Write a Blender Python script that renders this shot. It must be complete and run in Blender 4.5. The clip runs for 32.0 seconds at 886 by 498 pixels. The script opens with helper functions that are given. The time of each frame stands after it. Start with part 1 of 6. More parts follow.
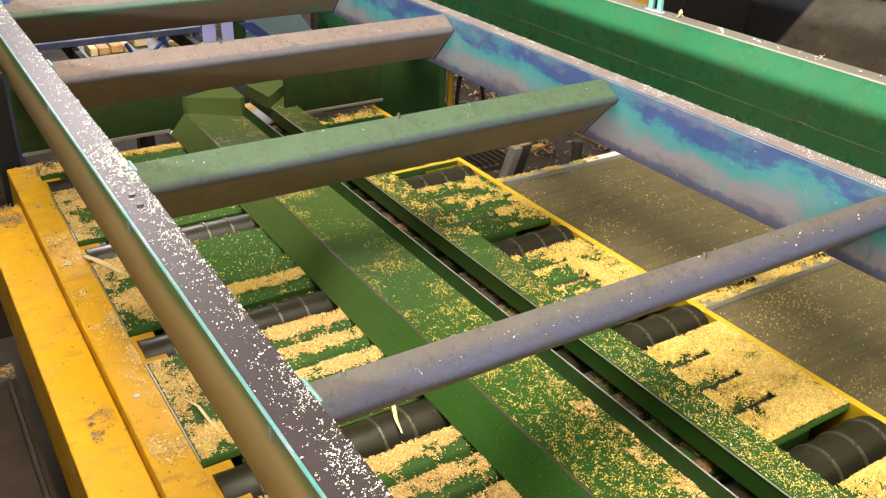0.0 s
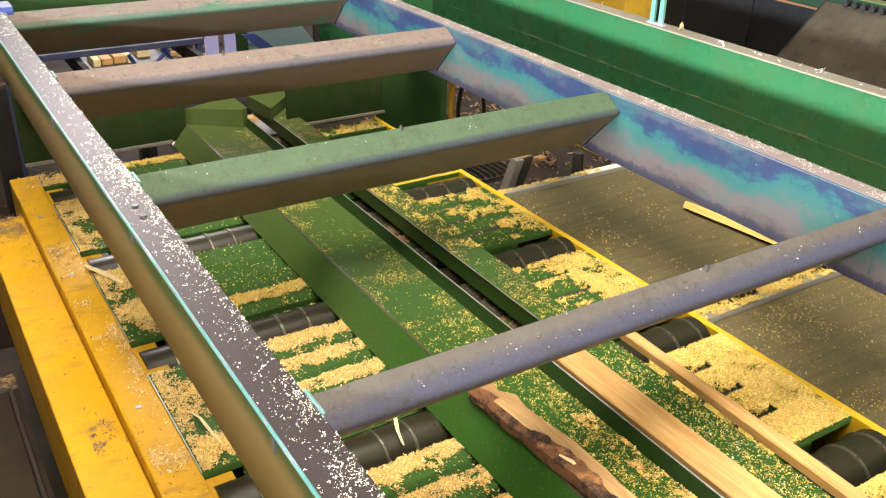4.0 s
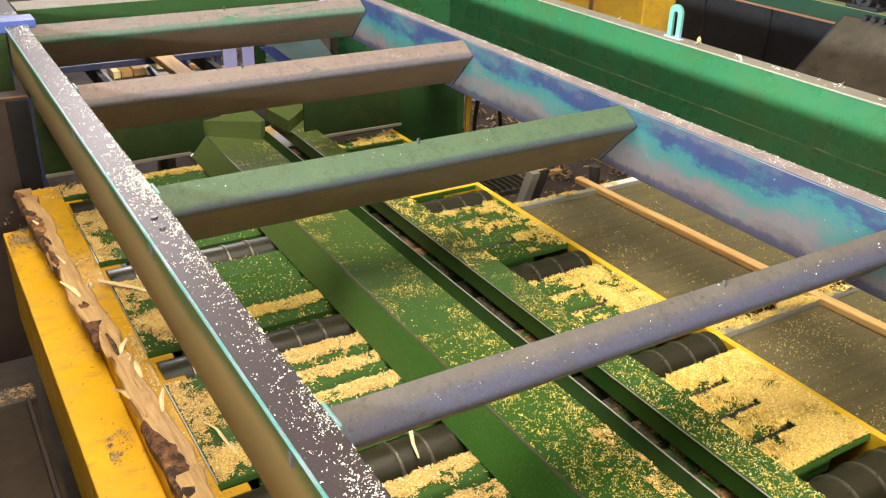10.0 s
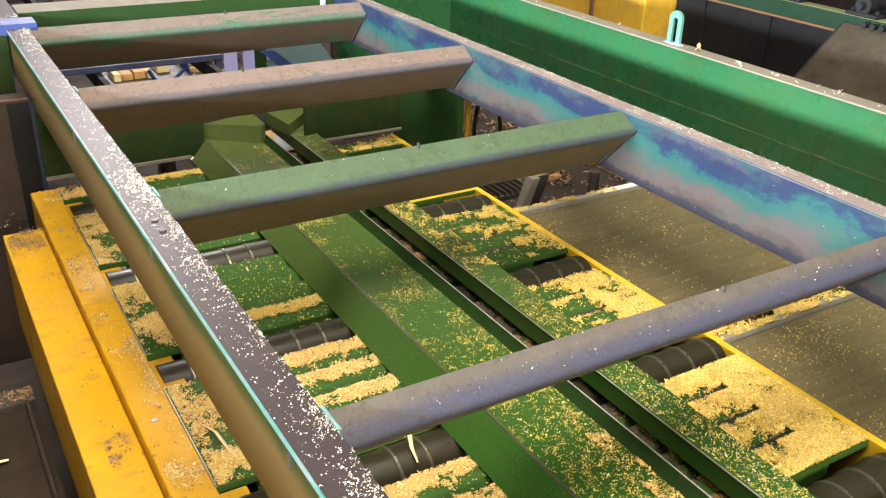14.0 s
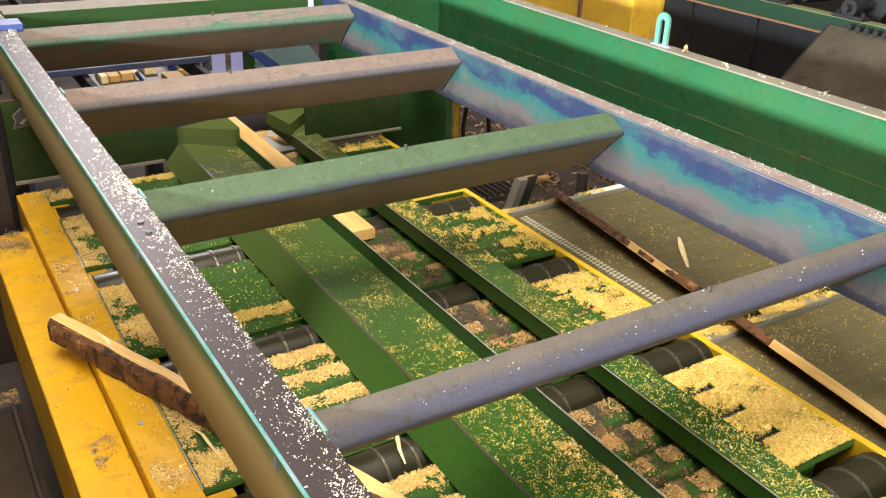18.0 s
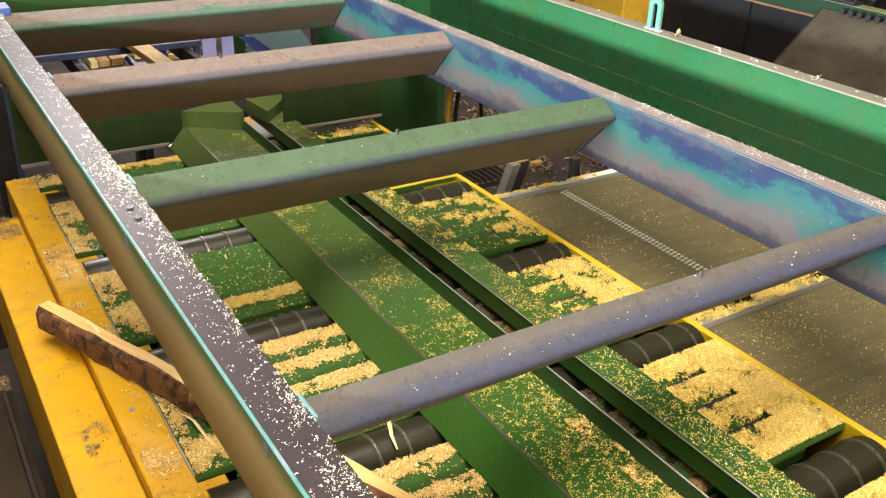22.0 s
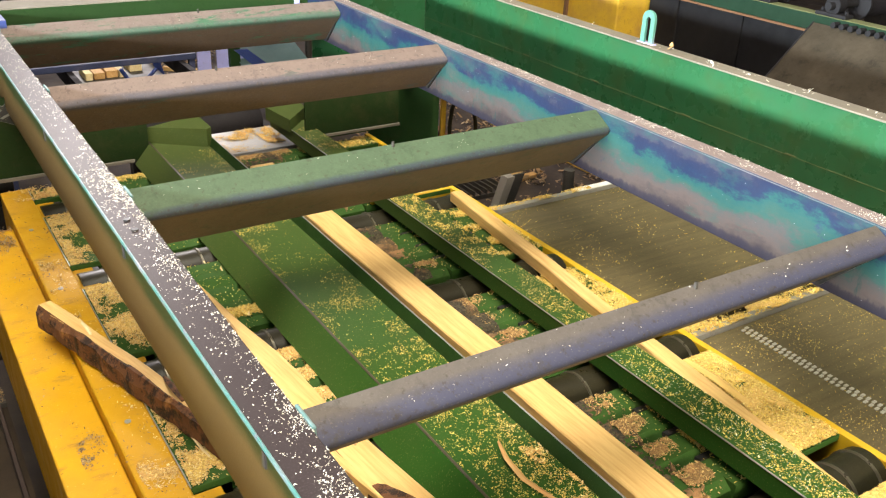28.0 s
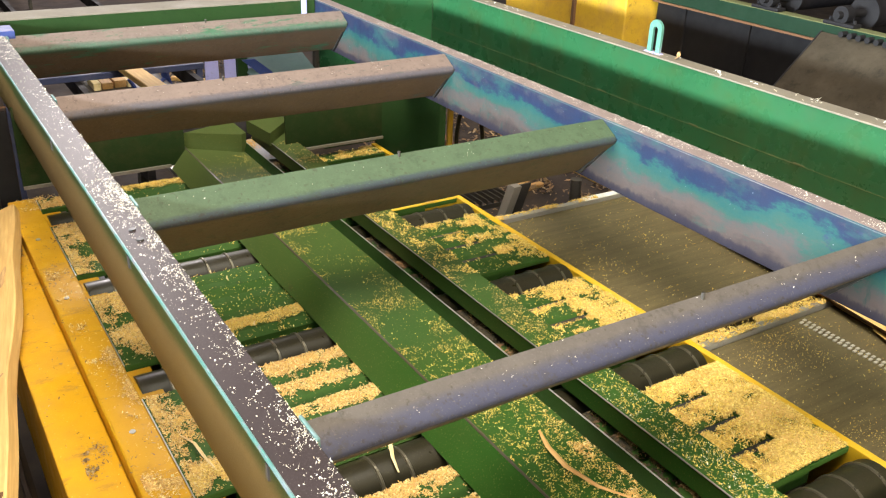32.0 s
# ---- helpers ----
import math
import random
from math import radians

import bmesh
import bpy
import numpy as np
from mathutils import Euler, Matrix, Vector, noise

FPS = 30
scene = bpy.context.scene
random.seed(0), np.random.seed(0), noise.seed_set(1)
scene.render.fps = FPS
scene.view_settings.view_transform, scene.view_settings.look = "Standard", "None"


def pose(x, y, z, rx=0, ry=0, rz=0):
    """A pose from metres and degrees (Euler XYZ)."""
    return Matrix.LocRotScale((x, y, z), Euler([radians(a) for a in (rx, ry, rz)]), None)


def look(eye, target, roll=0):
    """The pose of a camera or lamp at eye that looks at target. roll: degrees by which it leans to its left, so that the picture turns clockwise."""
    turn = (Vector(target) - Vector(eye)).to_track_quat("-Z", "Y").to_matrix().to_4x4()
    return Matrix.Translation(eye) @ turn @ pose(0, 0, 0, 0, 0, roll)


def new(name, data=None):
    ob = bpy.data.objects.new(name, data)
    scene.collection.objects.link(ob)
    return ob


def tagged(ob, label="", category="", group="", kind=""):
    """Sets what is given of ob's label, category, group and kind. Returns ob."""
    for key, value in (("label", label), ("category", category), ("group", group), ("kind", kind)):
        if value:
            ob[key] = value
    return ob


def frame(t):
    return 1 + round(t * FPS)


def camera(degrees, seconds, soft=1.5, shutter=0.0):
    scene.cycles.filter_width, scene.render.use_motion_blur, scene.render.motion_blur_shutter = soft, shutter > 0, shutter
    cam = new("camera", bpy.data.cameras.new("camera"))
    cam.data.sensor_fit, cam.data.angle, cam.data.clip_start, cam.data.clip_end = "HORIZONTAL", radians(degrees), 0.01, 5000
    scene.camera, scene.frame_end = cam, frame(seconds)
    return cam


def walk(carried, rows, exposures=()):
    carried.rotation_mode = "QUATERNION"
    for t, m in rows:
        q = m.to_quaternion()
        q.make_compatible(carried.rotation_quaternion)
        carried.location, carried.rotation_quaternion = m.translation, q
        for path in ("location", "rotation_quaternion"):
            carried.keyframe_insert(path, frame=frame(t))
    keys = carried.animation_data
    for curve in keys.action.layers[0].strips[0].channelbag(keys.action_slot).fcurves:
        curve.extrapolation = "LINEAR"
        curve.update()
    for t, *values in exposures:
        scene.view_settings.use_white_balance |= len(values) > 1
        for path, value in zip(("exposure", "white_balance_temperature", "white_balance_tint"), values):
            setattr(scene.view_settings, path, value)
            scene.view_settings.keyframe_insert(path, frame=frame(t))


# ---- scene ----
cam = camera(52.8, 32.0, soft=1.2)
PATH = [
    (0, (0.023, -0.008, 2.434), (0.982, 1.476, 1.497), 1.7),
    (0.5, (0.021, -0.012, 2.434), (0.983, 1.473, 1.501), 1.8),
    (1, (0.019, -0.012, 2.432), (0.987, 1.472, 1.503), 1.9),
    (1.5, (0.02, -0.01, 2.439), (0.988, 1.474, 1.51), 1.8),
    (2, (0.021, -0.01, 2.437), (0.99, 1.477, 1.515), 1.8),
    (2.5, (0.019, -0.007, 2.434), (0.99, 1.482, 1.517), 1.9),
    (3, (0.016, -0.009, 2.44), (0.988, 1.478, 1.523), 2.0),
    (3.5, (0.019, -0.007, 2.439), (0.988, 1.483, 1.521), 1.9),
    (5.5, (0.007, -0.014, 2.446), (0.957, 1.497, 1.545), 1.8),
    (6, (0.007, -0.013, 2.443), (0.955, 1.504, 1.548), 1.7),
    (6.5, (0.01, -0.014, 2.439), (0.957, 1.506, 1.549), 1.7),
    (7, (0.007, -0.013, 2.444), (0.952, 1.507, 1.551), 1.7),
    (7.5, (0.009, -0.015, 2.446), (0.948, 1.508, 1.551), 1.5),
    (8, (0.011, -0.014, 2.448), (0.944, 1.512, 1.554), 1.4),
    (8.5, (0.009, -0.013, 2.447), (0.945, 1.515, 1.559), 1.5),
    (9, (0.008, -0.01, 2.446), (0.95, 1.515, 1.559), 1.7),
    (9.5, (0.009, -0.004, 2.441), (0.955, 1.518, 1.553), 1.8),
    (10, (0.012, -0.007, 2.444), (0.953, 1.515, 1.551), 1.7),
    (10.5, (0.014, -0.009, 2.444), (0.953, 1.515, 1.551), 1.6),
    (11, (0.016, -0.007, 2.438), (0.955, 1.521, 1.552), 1.6),
    (11.5, (0.016, -0.009, 2.441), (0.954, 1.52, 1.557), 1.6),
    (12, (0.013, -0.011, 2.442), (0.955, 1.516, 1.558), 1.6),
    (12.5, (0.01, -0.012, 2.443), (0.953, 1.512, 1.554), 1.7),
    (13, (0.008, -0.012, 2.445), (0.951, 1.511, 1.556), 1.7),
    (13.5, (0.008, -0.01, 2.442), (0.954, 1.514, 1.558), 1.8),
    (14, (0.008, -0.01, 2.446), (0.953, 1.515, 1.562), 2.0),
    (14.5, (0.009, -0.012, 2.446), (0.953, 1.517, 1.57), 2.1),
    (16.5, (0.005, -0.015, 2.451), (0.955, 1.512, 1.576), 2.1),
    (17, (0.008, -0.012, 2.447), (0.967, 1.51, 1.573), 2.2),
    (17.5, (0.015, -0.012, 2.443), (0.977, 1.507, 1.567), 2.2),
    (18, (0.014, -0.015, 2.444), (0.979, 1.5, 1.565), 2.2),
    (18.5, (0.015, -0.02, 2.448), (0.984, 1.489, 1.562), 2.1),
    (19, (0.016, -0.013, 2.443), (0.982, 1.49, 1.543), 2.1),
    (19.5, (0.02, -0.013, 2.443), (0.98, 1.49, 1.537), 2.0),
    (20, (0.023, -0.01, 2.441), (0.986, 1.49, 1.535), 2.2),
    (20.5, (0.02, -0.01, 2.44), (0.991, 1.485, 1.533), 2.3),
    (21, (0.018, -0.012, 2.441), (0.993, 1.481, 1.535), 2.3),
    (21.5, (0.02, -0.012, 2.441), (0.993, 1.48, 1.532), 2.3),
    (22, (0.022, -0.011, 2.441), (0.993, 1.483, 1.533), 2.3),
    (22.5, (0.02, -0.009, 2.442), (0.993, 1.486, 1.539), 2.3),
    (23, (0.017, -0.007, 2.442), (0.994, 1.49, 1.546), 2.2),
    (23.5, (0.016, -0.007, 2.44), (0.991, 1.494, 1.547), 2.3),
    (24, (0.012, -0.013, 2.444), (0.983, 1.492, 1.554), 2.3),
    (24.5, (0.013, -0.013, 2.446), (0.985, 1.493, 1.558), 2.2),
    (25, (0.015, -0.011, 2.443), (0.986, 1.496, 1.556), 2.2),
    (25.5, (0.015, -0.009, 2.437), (0.986, 1.499, 1.551), 2.3),
    (27.5, (0.014, -0.009, 2.442), (0.996, 1.489, 1.554), 2.4),
    (28, (0.01, -0.015, 2.444), (1.0, 1.482, 1.561), 2.5),
    (28.5, (0.006, -0.022, 2.446), (0.997, 1.481, 1.574), 2.4),
    (29, (0.005, -0.028, 2.443), (0.978, 1.489, 1.576), 2.0),
    (29.5, (0.002, -0.023, 2.44), (0.958, 1.492, 1.551), 1.8),
    (30, (0.01, -0.025, 2.442), (0.975, 1.487, 1.555), 1.9),
    (30.5, (0.015, -0.021, 2.443), (0.975, 1.499, 1.566), 1.9),
    (31, (0.016, -0.018, 2.445), (0.985, 1.502, 1.577), 2.1),
    (31.5, (0.018, -0.009, 2.443), (0.995, 1.505, 1.575), 2.2),
    (32, (0.019, -0.01, 2.442), (0.999, 1.504, 1.577), 2.3),
]
walk(cam, [(t, look(eye, target, roll)) for t, eye, target, roll in PATH], exposures=[(0, 0.06), (3.5, 0.09), (9, 0.04), (14, 0.05), (17, -0.03), (25, -0.02), (32, -0.06)])

# ---- light ----
world = bpy.data.worlds.new("hall_air")
scene.world = world
world.use_nodes = True
world.node_tree.nodes["Background"].inputs[0].default_value = (0.95, 0.95, 1.0, 1)
world.node_tree.nodes["Background"].inputs[1].default_value = 0.025


def area_lamp(name, eye, target, sx, sy, power, colour):
    data = bpy.data.lights.new(name, "AREA")
    data.shape, data.size, data.size_y, data.energy, data.color = "RECTANGLE", sx, sy, power, colour
    ob = new(name, data)
    ob.matrix_basis = look(eye, target)
    return ob


# daylight in the long opening of the side wall, and the hall lamps
area_lamp("daylight_opening", (-6.8, 1.0, 2.80), (3, 2.6, 1.4), 5.0, 0.55, 4300, (0.86, 0.96, 1.0))
area_lamp("hall_lamp_light", (0.8, -9.4, 4.6), (1.2, 3.0, 1.0), 3.4, 2.4, 1500, (1.0, 0.90, 0.66))
area_lamp("hall_lamp_light", (0.6, 1.7, 6.7), (0.9, 2.3, 0.9), 3.6, 6.4, 840, (1.0, 0.92, 0.79))
area_lamp("hall_lamp_light", (3.0, 15.0, 6.3), (2.4, 7.0, 0.5), 1.6, 1.2, 760, (1.0, 0.92, 0.92))


# ---- materials ----
def nodes_of(name):
    m = bpy.data.materials.new(name)
    m.use_nodes = True
    nt = m.node_tree
    return m, nt, nt.nodes["Principled BSDF"]


def nd(nt, kind, **values):
    n = nt.nodes.new(kind)
    for key, v in values.items():
        n.inputs[key.replace("_", " ")].default_value = v
    return n


def noise_tex(nt, scale, detail=4.0, rough=0.6, stretch=None, own=False):
    tc = nt.nodes.new("ShaderNodeTexCoord")
    n = nd(nt, "ShaderNodeTexNoise", Scale=scale, Detail=detail, Roughness=rough)
    src = tc.outputs["Object"]
    if stretch or own:
        mp = nt.nodes.new("ShaderNodeMapping")
        mp.inputs["Scale"].default_value = stretch or (1, 1, 1)
        nt.links.new(src, mp.inputs["Vector"])
        if own:
            oi = nt.nodes.new("ShaderNodeObjectInfo")
            mul = nt.nodes.new("ShaderNodeMath")
            mul.operation = "MULTIPLY"
            mul.inputs[1].default_value = 37.0
            nt.links.new(oi.outputs["Random"], mul.inputs[0])
            nt.links.new(mul.outputs[0], mp.inputs["Location"])
        src = mp.outputs["Vector"]
    nt.links.new(src, n.inputs["Vector"])
    return n.outputs["Fac"]


def ramp(nt, fac, stops):
    r = nt.nodes.new("ShaderNodeValToRGB")
    e = r.color_ramp.elements
    while len(e) < len(stops):
        e.new(0.5)
    for k, (p, c) in enumerate(stops):
        e[k].position = p
        e[k].color = (*c, 1) if len(c) == 3 else c
    nt.links.new(fac, r.inputs["Fac"])
    return r.outputs["Color"]


def mixed(nt, fac, a, b):
    m = nt.nodes.new("ShaderNodeMix")
    m.data_type = "RGBA"
    for s, v in ((m.inputs["Factor"], fac), (m.inputs[6], a), (m.inputs[7], b)):
        if isinstance(v, (tuple, float)):
            s.default_value = (*v, 1) if isinstance(v, tuple) else v
        else:
            nt.links.new(v, s)
    return m.outputs[2]


def bumped(nt, bsdf, fac, strength, distance):
    b = nd(nt, "ShaderNodeBump", Strength=strength, Distance=distance)
    nt.links.new(fac, b.inputs["Height"])
    nt.links.new(b.outputs["Normal"], bsdf.inputs["Normal"])


def step(a, b):
    return [(a, (0, 0, 0)), (b, (1, 1, 1))]


def painted(name, base, worn, dust=(0.30, 0.22, 0.13), dust_from=0.62, dust_to=0.80, wear_from=0.60, wear_to=0.72, rough=0.45, metal=0.0, big=2.2, fine=38.0, stretch=None, gloss=0.5):
    """Old paint: two tones, worn marks, and a film of dust in soft patches."""
    m, nt, b = nodes_of(name)
    tone = mixed(nt, noise_tex(nt, big, 5, 0.6, stretch), tuple(c * 0.78 for c in base), tuple(min(1, c * 1.18) for c in base))
    wear = ramp(nt, noise_tex(nt, fine * 0.35, 8, 0.72, stretch), step(wear_from, wear_to))
    col = mixed(nt, wear, tone, worn)
    coat = ramp(nt, noise_tex(nt, big * 1.7, 7, 0.68), step(dust_from, dust_to))
    col = mixed(nt, coat, col, dust)
    specks = ramp(nt, noise_tex(nt, fine * 5.5, 3, 0.6), [(0.62, (0, 0, 0)), (0.70, (0.7, 0.7, 0.7))])
    col = mixed(nt, specks, col, dust)
    scuffs = ramp(nt, noise_tex(nt, fine * 1.6, 5, 0.7), [(0.30, (0.45, 0.45, 0.45)), (0.42, (0, 0, 0))])
    col = mixed(nt, scuffs, col, tuple(c * 0.45 for c in base))
    nt.links.new(col, b.inputs["Base Color"])
    r = ramp(nt, noise_tex(nt, big * 3, 5, 0.6), [(0.3, (rough * 0.75,) * 3), (0.75, (min(1, rough * 1.5),) * 3)])
    nt.links.new(r, b.inputs["Roughness"])
    b.inputs["Metallic"].default_value = metal
    b.inputs["Specular IOR Level"].default_value = gloss
    bumped(nt, b, noise_tex(nt, fine * 3, 6, 0.7), 0.25, 0.002)
    return m


def yellow_paint(name, base):
    """Yellow paint with scuffs across the beam, knocks down to the primer and a film of wood dust."""
    m, nt, b = nodes_of(name)
    col = mixed(nt, noise_tex(nt, 3.0, 5, 0.6), tuple(c * 0.82 for c in base), tuple(min(1, c * 1.10) for c in base))
    coat = ramp(nt, noise_tex(nt, 4.5, 7, 0.7), [(0.42, (0, 0, 0)), (0.70, (0.75, 0.75, 0.75))])
    col = mixed(nt, coat, col, (0.50, 0.27, 0.035))
    scuff = ramp(nt, noise_tex(nt, 7.0, 8, 0.74, (1.2, 3.0, 1.2)), [(0.56, (0, 0, 0)), (0.64, (0.7, 0.7, 0.7))])
    col = mixed(nt, scuff, col, (0.36, 0.19, 0.040))
    deep = ramp(nt, noise_tex(nt, 13.0, 6, 0.72, (1.0, 2.2, 1.0)), [(0.665, (0, 0, 0)), (0.71, (1, 1, 1))])
    col = mixed(nt, deep, col, (0.085, 0.052, 0.028))
    dots = ramp(nt, noise_tex(nt, 85.0, 4, 0.6), [(0.67, (0, 0, 0)), (0.74, (0.75, 0.75, 0.75))])
    col = mixed(nt, dots, col, (0.20, 0.11, 0.03))
    pale = ramp(nt, noise_tex(nt, 120.0, 4, 0.6), [(0.64, (0, 0, 0)), (0.72, (0.6, 0.6, 0.6))])
    col = mixed(nt, pale, col, (0.72, 0.50, 0.15))
    nt.links.new(col, b.inputs["Base Color"])
    rough = ramp(nt, noise_tex(nt, 9.0, 6, 0.65), [(0.3, (0.32, 0.32, 0.32)), (0.7, (0.75, 0.75, 0.75))])
    nt.links.new(rough, b.inputs["Roughness"])
    b.inputs["Specular IOR Level"].default_value = 0.20
    bumped(nt, b, noise_tex(nt, 70.0, 7, 0.75), 0.35, 0.003)
    return m


def belt_rubber(name, base):
    """Brown belt: fine drag lines along its run, paler rubbed patches and ground-in dust."""
    m, nt, b = nodes_of(name)
    lines = ramp(nt, noise_tex(nt, 22.0, 6, 0.7, (0.10, 2.2, 1)), [(0.32, (0, 0, 0)), (0.70, (1, 1, 1))])
    col = mixed(nt, lines, tuple(c * 0.74 for c in base), tuple(c * 1.16 for c in base))
    rub = ramp(nt, noise_tex(nt, 9.0, 6, 0.7, (0.5, 1.4, 1)), [(0.52, (0, 0, 0)), (0.72, (0.55, 0.55, 0.55))])
    col = mixed(nt, rub, col, tuple(c * v for c, v in zip(base, (1.55, 1.50, 1.40))))
    dust = ramp(nt, noise_tex(nt, 190.0, 4, 0.65), [(0.58, (0, 0, 0)), (0.70, (0.6, 0.6, 0.6))])
    col = mixed(nt, dust, col, tuple(c * v for c, v in zip(base, (2.0, 1.9, 1.6))))
    pits = ramp(nt, noise_tex(nt, 140.0, 4, 0.65), [(0.33, (0.6, 0.6, 0.6)), (0.42, (0, 0, 0))])
    col = mixed(nt, pits, col, tuple(c * 0.5 for c in base))
    nt.links.new(col, b.inputs["Base Color"])
    b.inputs["Roughness"].default_value = 0.55
    b.inputs["Specular IOR Level"].default_value = 0.3
    bumped(nt, b, noise_tex(nt, 60.0, 6, 0.7, (0.3, 1.6, 1)), 0.3, 0.002)
    return m


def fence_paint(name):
    """Green fence steel: deep green and smoother near, paler olive and rougher further down the line."""
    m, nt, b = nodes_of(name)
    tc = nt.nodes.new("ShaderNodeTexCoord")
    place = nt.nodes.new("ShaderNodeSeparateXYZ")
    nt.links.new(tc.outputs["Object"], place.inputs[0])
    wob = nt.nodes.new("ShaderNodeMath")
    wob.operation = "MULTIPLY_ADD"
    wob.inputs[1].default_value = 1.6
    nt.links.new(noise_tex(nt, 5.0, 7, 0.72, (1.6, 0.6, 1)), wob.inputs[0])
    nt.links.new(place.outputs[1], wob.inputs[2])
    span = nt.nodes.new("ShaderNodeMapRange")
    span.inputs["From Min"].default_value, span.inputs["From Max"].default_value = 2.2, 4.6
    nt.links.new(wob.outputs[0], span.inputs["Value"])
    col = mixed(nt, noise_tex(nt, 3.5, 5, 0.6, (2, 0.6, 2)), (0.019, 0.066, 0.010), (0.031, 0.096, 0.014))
    # share of pale olive, growing along y
    coat = nt.nodes.new("ShaderNodeMath")
    coat.operation = "MULTIPLY"
    coat.inputs[1].default_value = 0.65
    nt.links.new(span.outputs[0], coat.inputs[0])
    col = mixed(nt, coat.outputs[0], col, (0.096, 0.108, 0.034))
    rub = ramp(nt, noise_tex(nt, 9.0, 8, 0.74, (3.0, 0.7, 3)), [(0.63, (0, 0, 0)), (0.72, (0.7, 0.7, 0.7))])
    col = mixed(nt, rub, col, (0.060, 0.038, 0.020))
    specks = ramp(nt, noise_tex(nt, 210.0, 3, 0.6), [(0.61, (0, 0, 0)), (0.70, (0.6, 0.6, 0.6))])
    col = mixed(nt, specks, col, (0.22, 0.19, 0.06))
    nt.links.new(col, b.inputs["Base Color"])
    rough = mixed(nt, coat.outputs[0], (0.46, 0.46, 0.46), (0.8, 0.8, 0.8))
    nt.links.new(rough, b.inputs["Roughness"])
    b.inputs["Specular IOR Level"].default_value = 0.14
    bumped(nt, b, noise_tex(nt, 90.0, 6, 0.7), 0.2, 0.0015)
    return m


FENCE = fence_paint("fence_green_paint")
GREEN = painted("green_paint", (0.036, 0.088, 0.016), (0.024, 0.050, 0.012), dust=(0.100, 0.125, 0.040), dust_from=0.54, dust_to=1.0, rough=0.6, gloss=0.14)
GREEN_DARK = painted("dark_green_paint", (0.017, 0.045, 0.012), (0.012, 0.026, 0.009), dust=(0.045, 0.048, 0.020), dust_from=0.6, dust_to=0.9, rough=0.6, gloss=0.15)
BAFFLE = painted("baffle_green_paint", (0.015, 0.031, 0.008), (0.026, 0.025, 0.010), dust=(0.048, 0.044, 0.018), dust_from=0.48, dust_to=0.85, rough=0.6, gloss=0.12, big=3.5)
TEAL = painted("teal_green_paint", (0.021, 0.104, 0.041), (0.042, 0.095, 0.040), dust=(0.048, 0.074, 0.020), dust_from=0.48, dust_to=0.90, rough=0.27, wear_from=0.70, wear_to=0.78, gloss=0.7)
YELLOW = yellow_paint("yellow_paint", (0.60, 0.320, 0.010))
YELLOW_EDGE = painted("yellow_edge_paint", (0.68, 0.42, 0.015), (0.25, 0.15, 0.03), dust=(0.60, 0.40, 0.12), dust_from=0.62, dust_to=0.8, wear_from=0.66, wear_to=0.74)
RUBBER = painted("black_rubber", (0.024, 0.021, 0.011), (0.036, 0.030, 0.017), dust=(0.058, 0.048, 0.024), dust_from=0.56, dust_to=1.0, rough=0.34, gloss=0.28, big=6.0)
BELT = belt_rubber("belt_rubber", (0.118, 0.094, 0.046))
STEEL = painted("bare_steel", (0.42, 0.41, 0.40), (0.20, 0.17, 0.14), dust=(0.36, 0.30, 0.22), rough=0.4, metal=0.6)
DARK_STEEL = painted("dark_steel", (0.045, 0.040, 0.036), (0.07, 0.05, 0.035), dust=(0.09, 0.072, 0.048), dust_from=0.5, dust_to=0.85, gloss=0.3)
CHUTE = painted("worn_chute_steel", (0.040, 0.032, 0.022), (0.024, 0.019, 0.014), dust=(0.062, 0.049, 0.034), dust_from=0.42, dust_to=0.75, wear_from=0.52, wear_to=0.66, rough=0.75, gloss=0.10, big=3.0)
FLOOR = painted("littered_concrete", (0.055, 0.045, 0.042), (0.035, 0.028, 0.025), dust=(0.085, 0.065, 0.05), dust_from=0.45, dust_to=0.7, rough=0.85, big=1.5, gloss=0.1)
HALL = painted("hall_cladding", (0.06, 0.055, 0.05), (0.06, 0.05, 0.045), rough=0.7, dust=(0.12, 0.10, 0.08))
BLUE = painted("blue_paint", (0.030, 0.055, 0.22), (0.10, 0.11, 0.18), dust=(0.16, 0.17, 0.27), rough=0.5)
LILAC = painted("pale_lilac_paint", (0.42, 0.42, 0.80), (0.3, 0.3, 0.5), dust=(0.45, 0.42, 0.62))


def sawdust_material(name, tones):
    """Loose chips: each island takes its own tone."""
    m, nt, b = nodes_of(name)
    g = nt.nodes.new("ShaderNodeNewGeometry")
    col = ramp(nt, g.outputs["Random Per Island"], [(k / (len(tones) - 1), c) for k, c in enumerate(tones)])
    nt.links.new(col, b.inputs["Base Color"])
    b.inputs["Roughness"].default_value = 0.85
    return m


def heap_material(name, light, dark):
    m, nt, b = nodes_of(name)
    tc = nt.nodes.new("ShaderNodeTexCoord")
    v = nd(nt, "ShaderNodeTexVoronoi", Scale=170.0, Randomness=1.0)
    nt.links.new(tc.outputs["Object"], v.inputs["Vector"])
    sep = nt.nodes.new("ShaderNodeSeparateColor")
    nt.links.new(v.outputs["Color"], sep.inputs[0])
    grain = mixed(nt, sep.outputs[0], dark, light)
    tint = ramp(nt, noise_tex(nt, 8.0, 6, 0.7), [(0.46, (0, 0, 0)), (0.66, (1, 1, 1))])
    col = mixed(nt, tint, grain, tuple(0.50 * a + 0.42 * b for a, b in zip(light, (0.72, 0.36, 0.14))))
    nt.links.new(col, b.inputs["Base Color"])
    b.inputs["Roughness"].default_value = 0.9
    bumped(nt, b, v.outputs["Distance"], 0.8, 0.004)
    return m


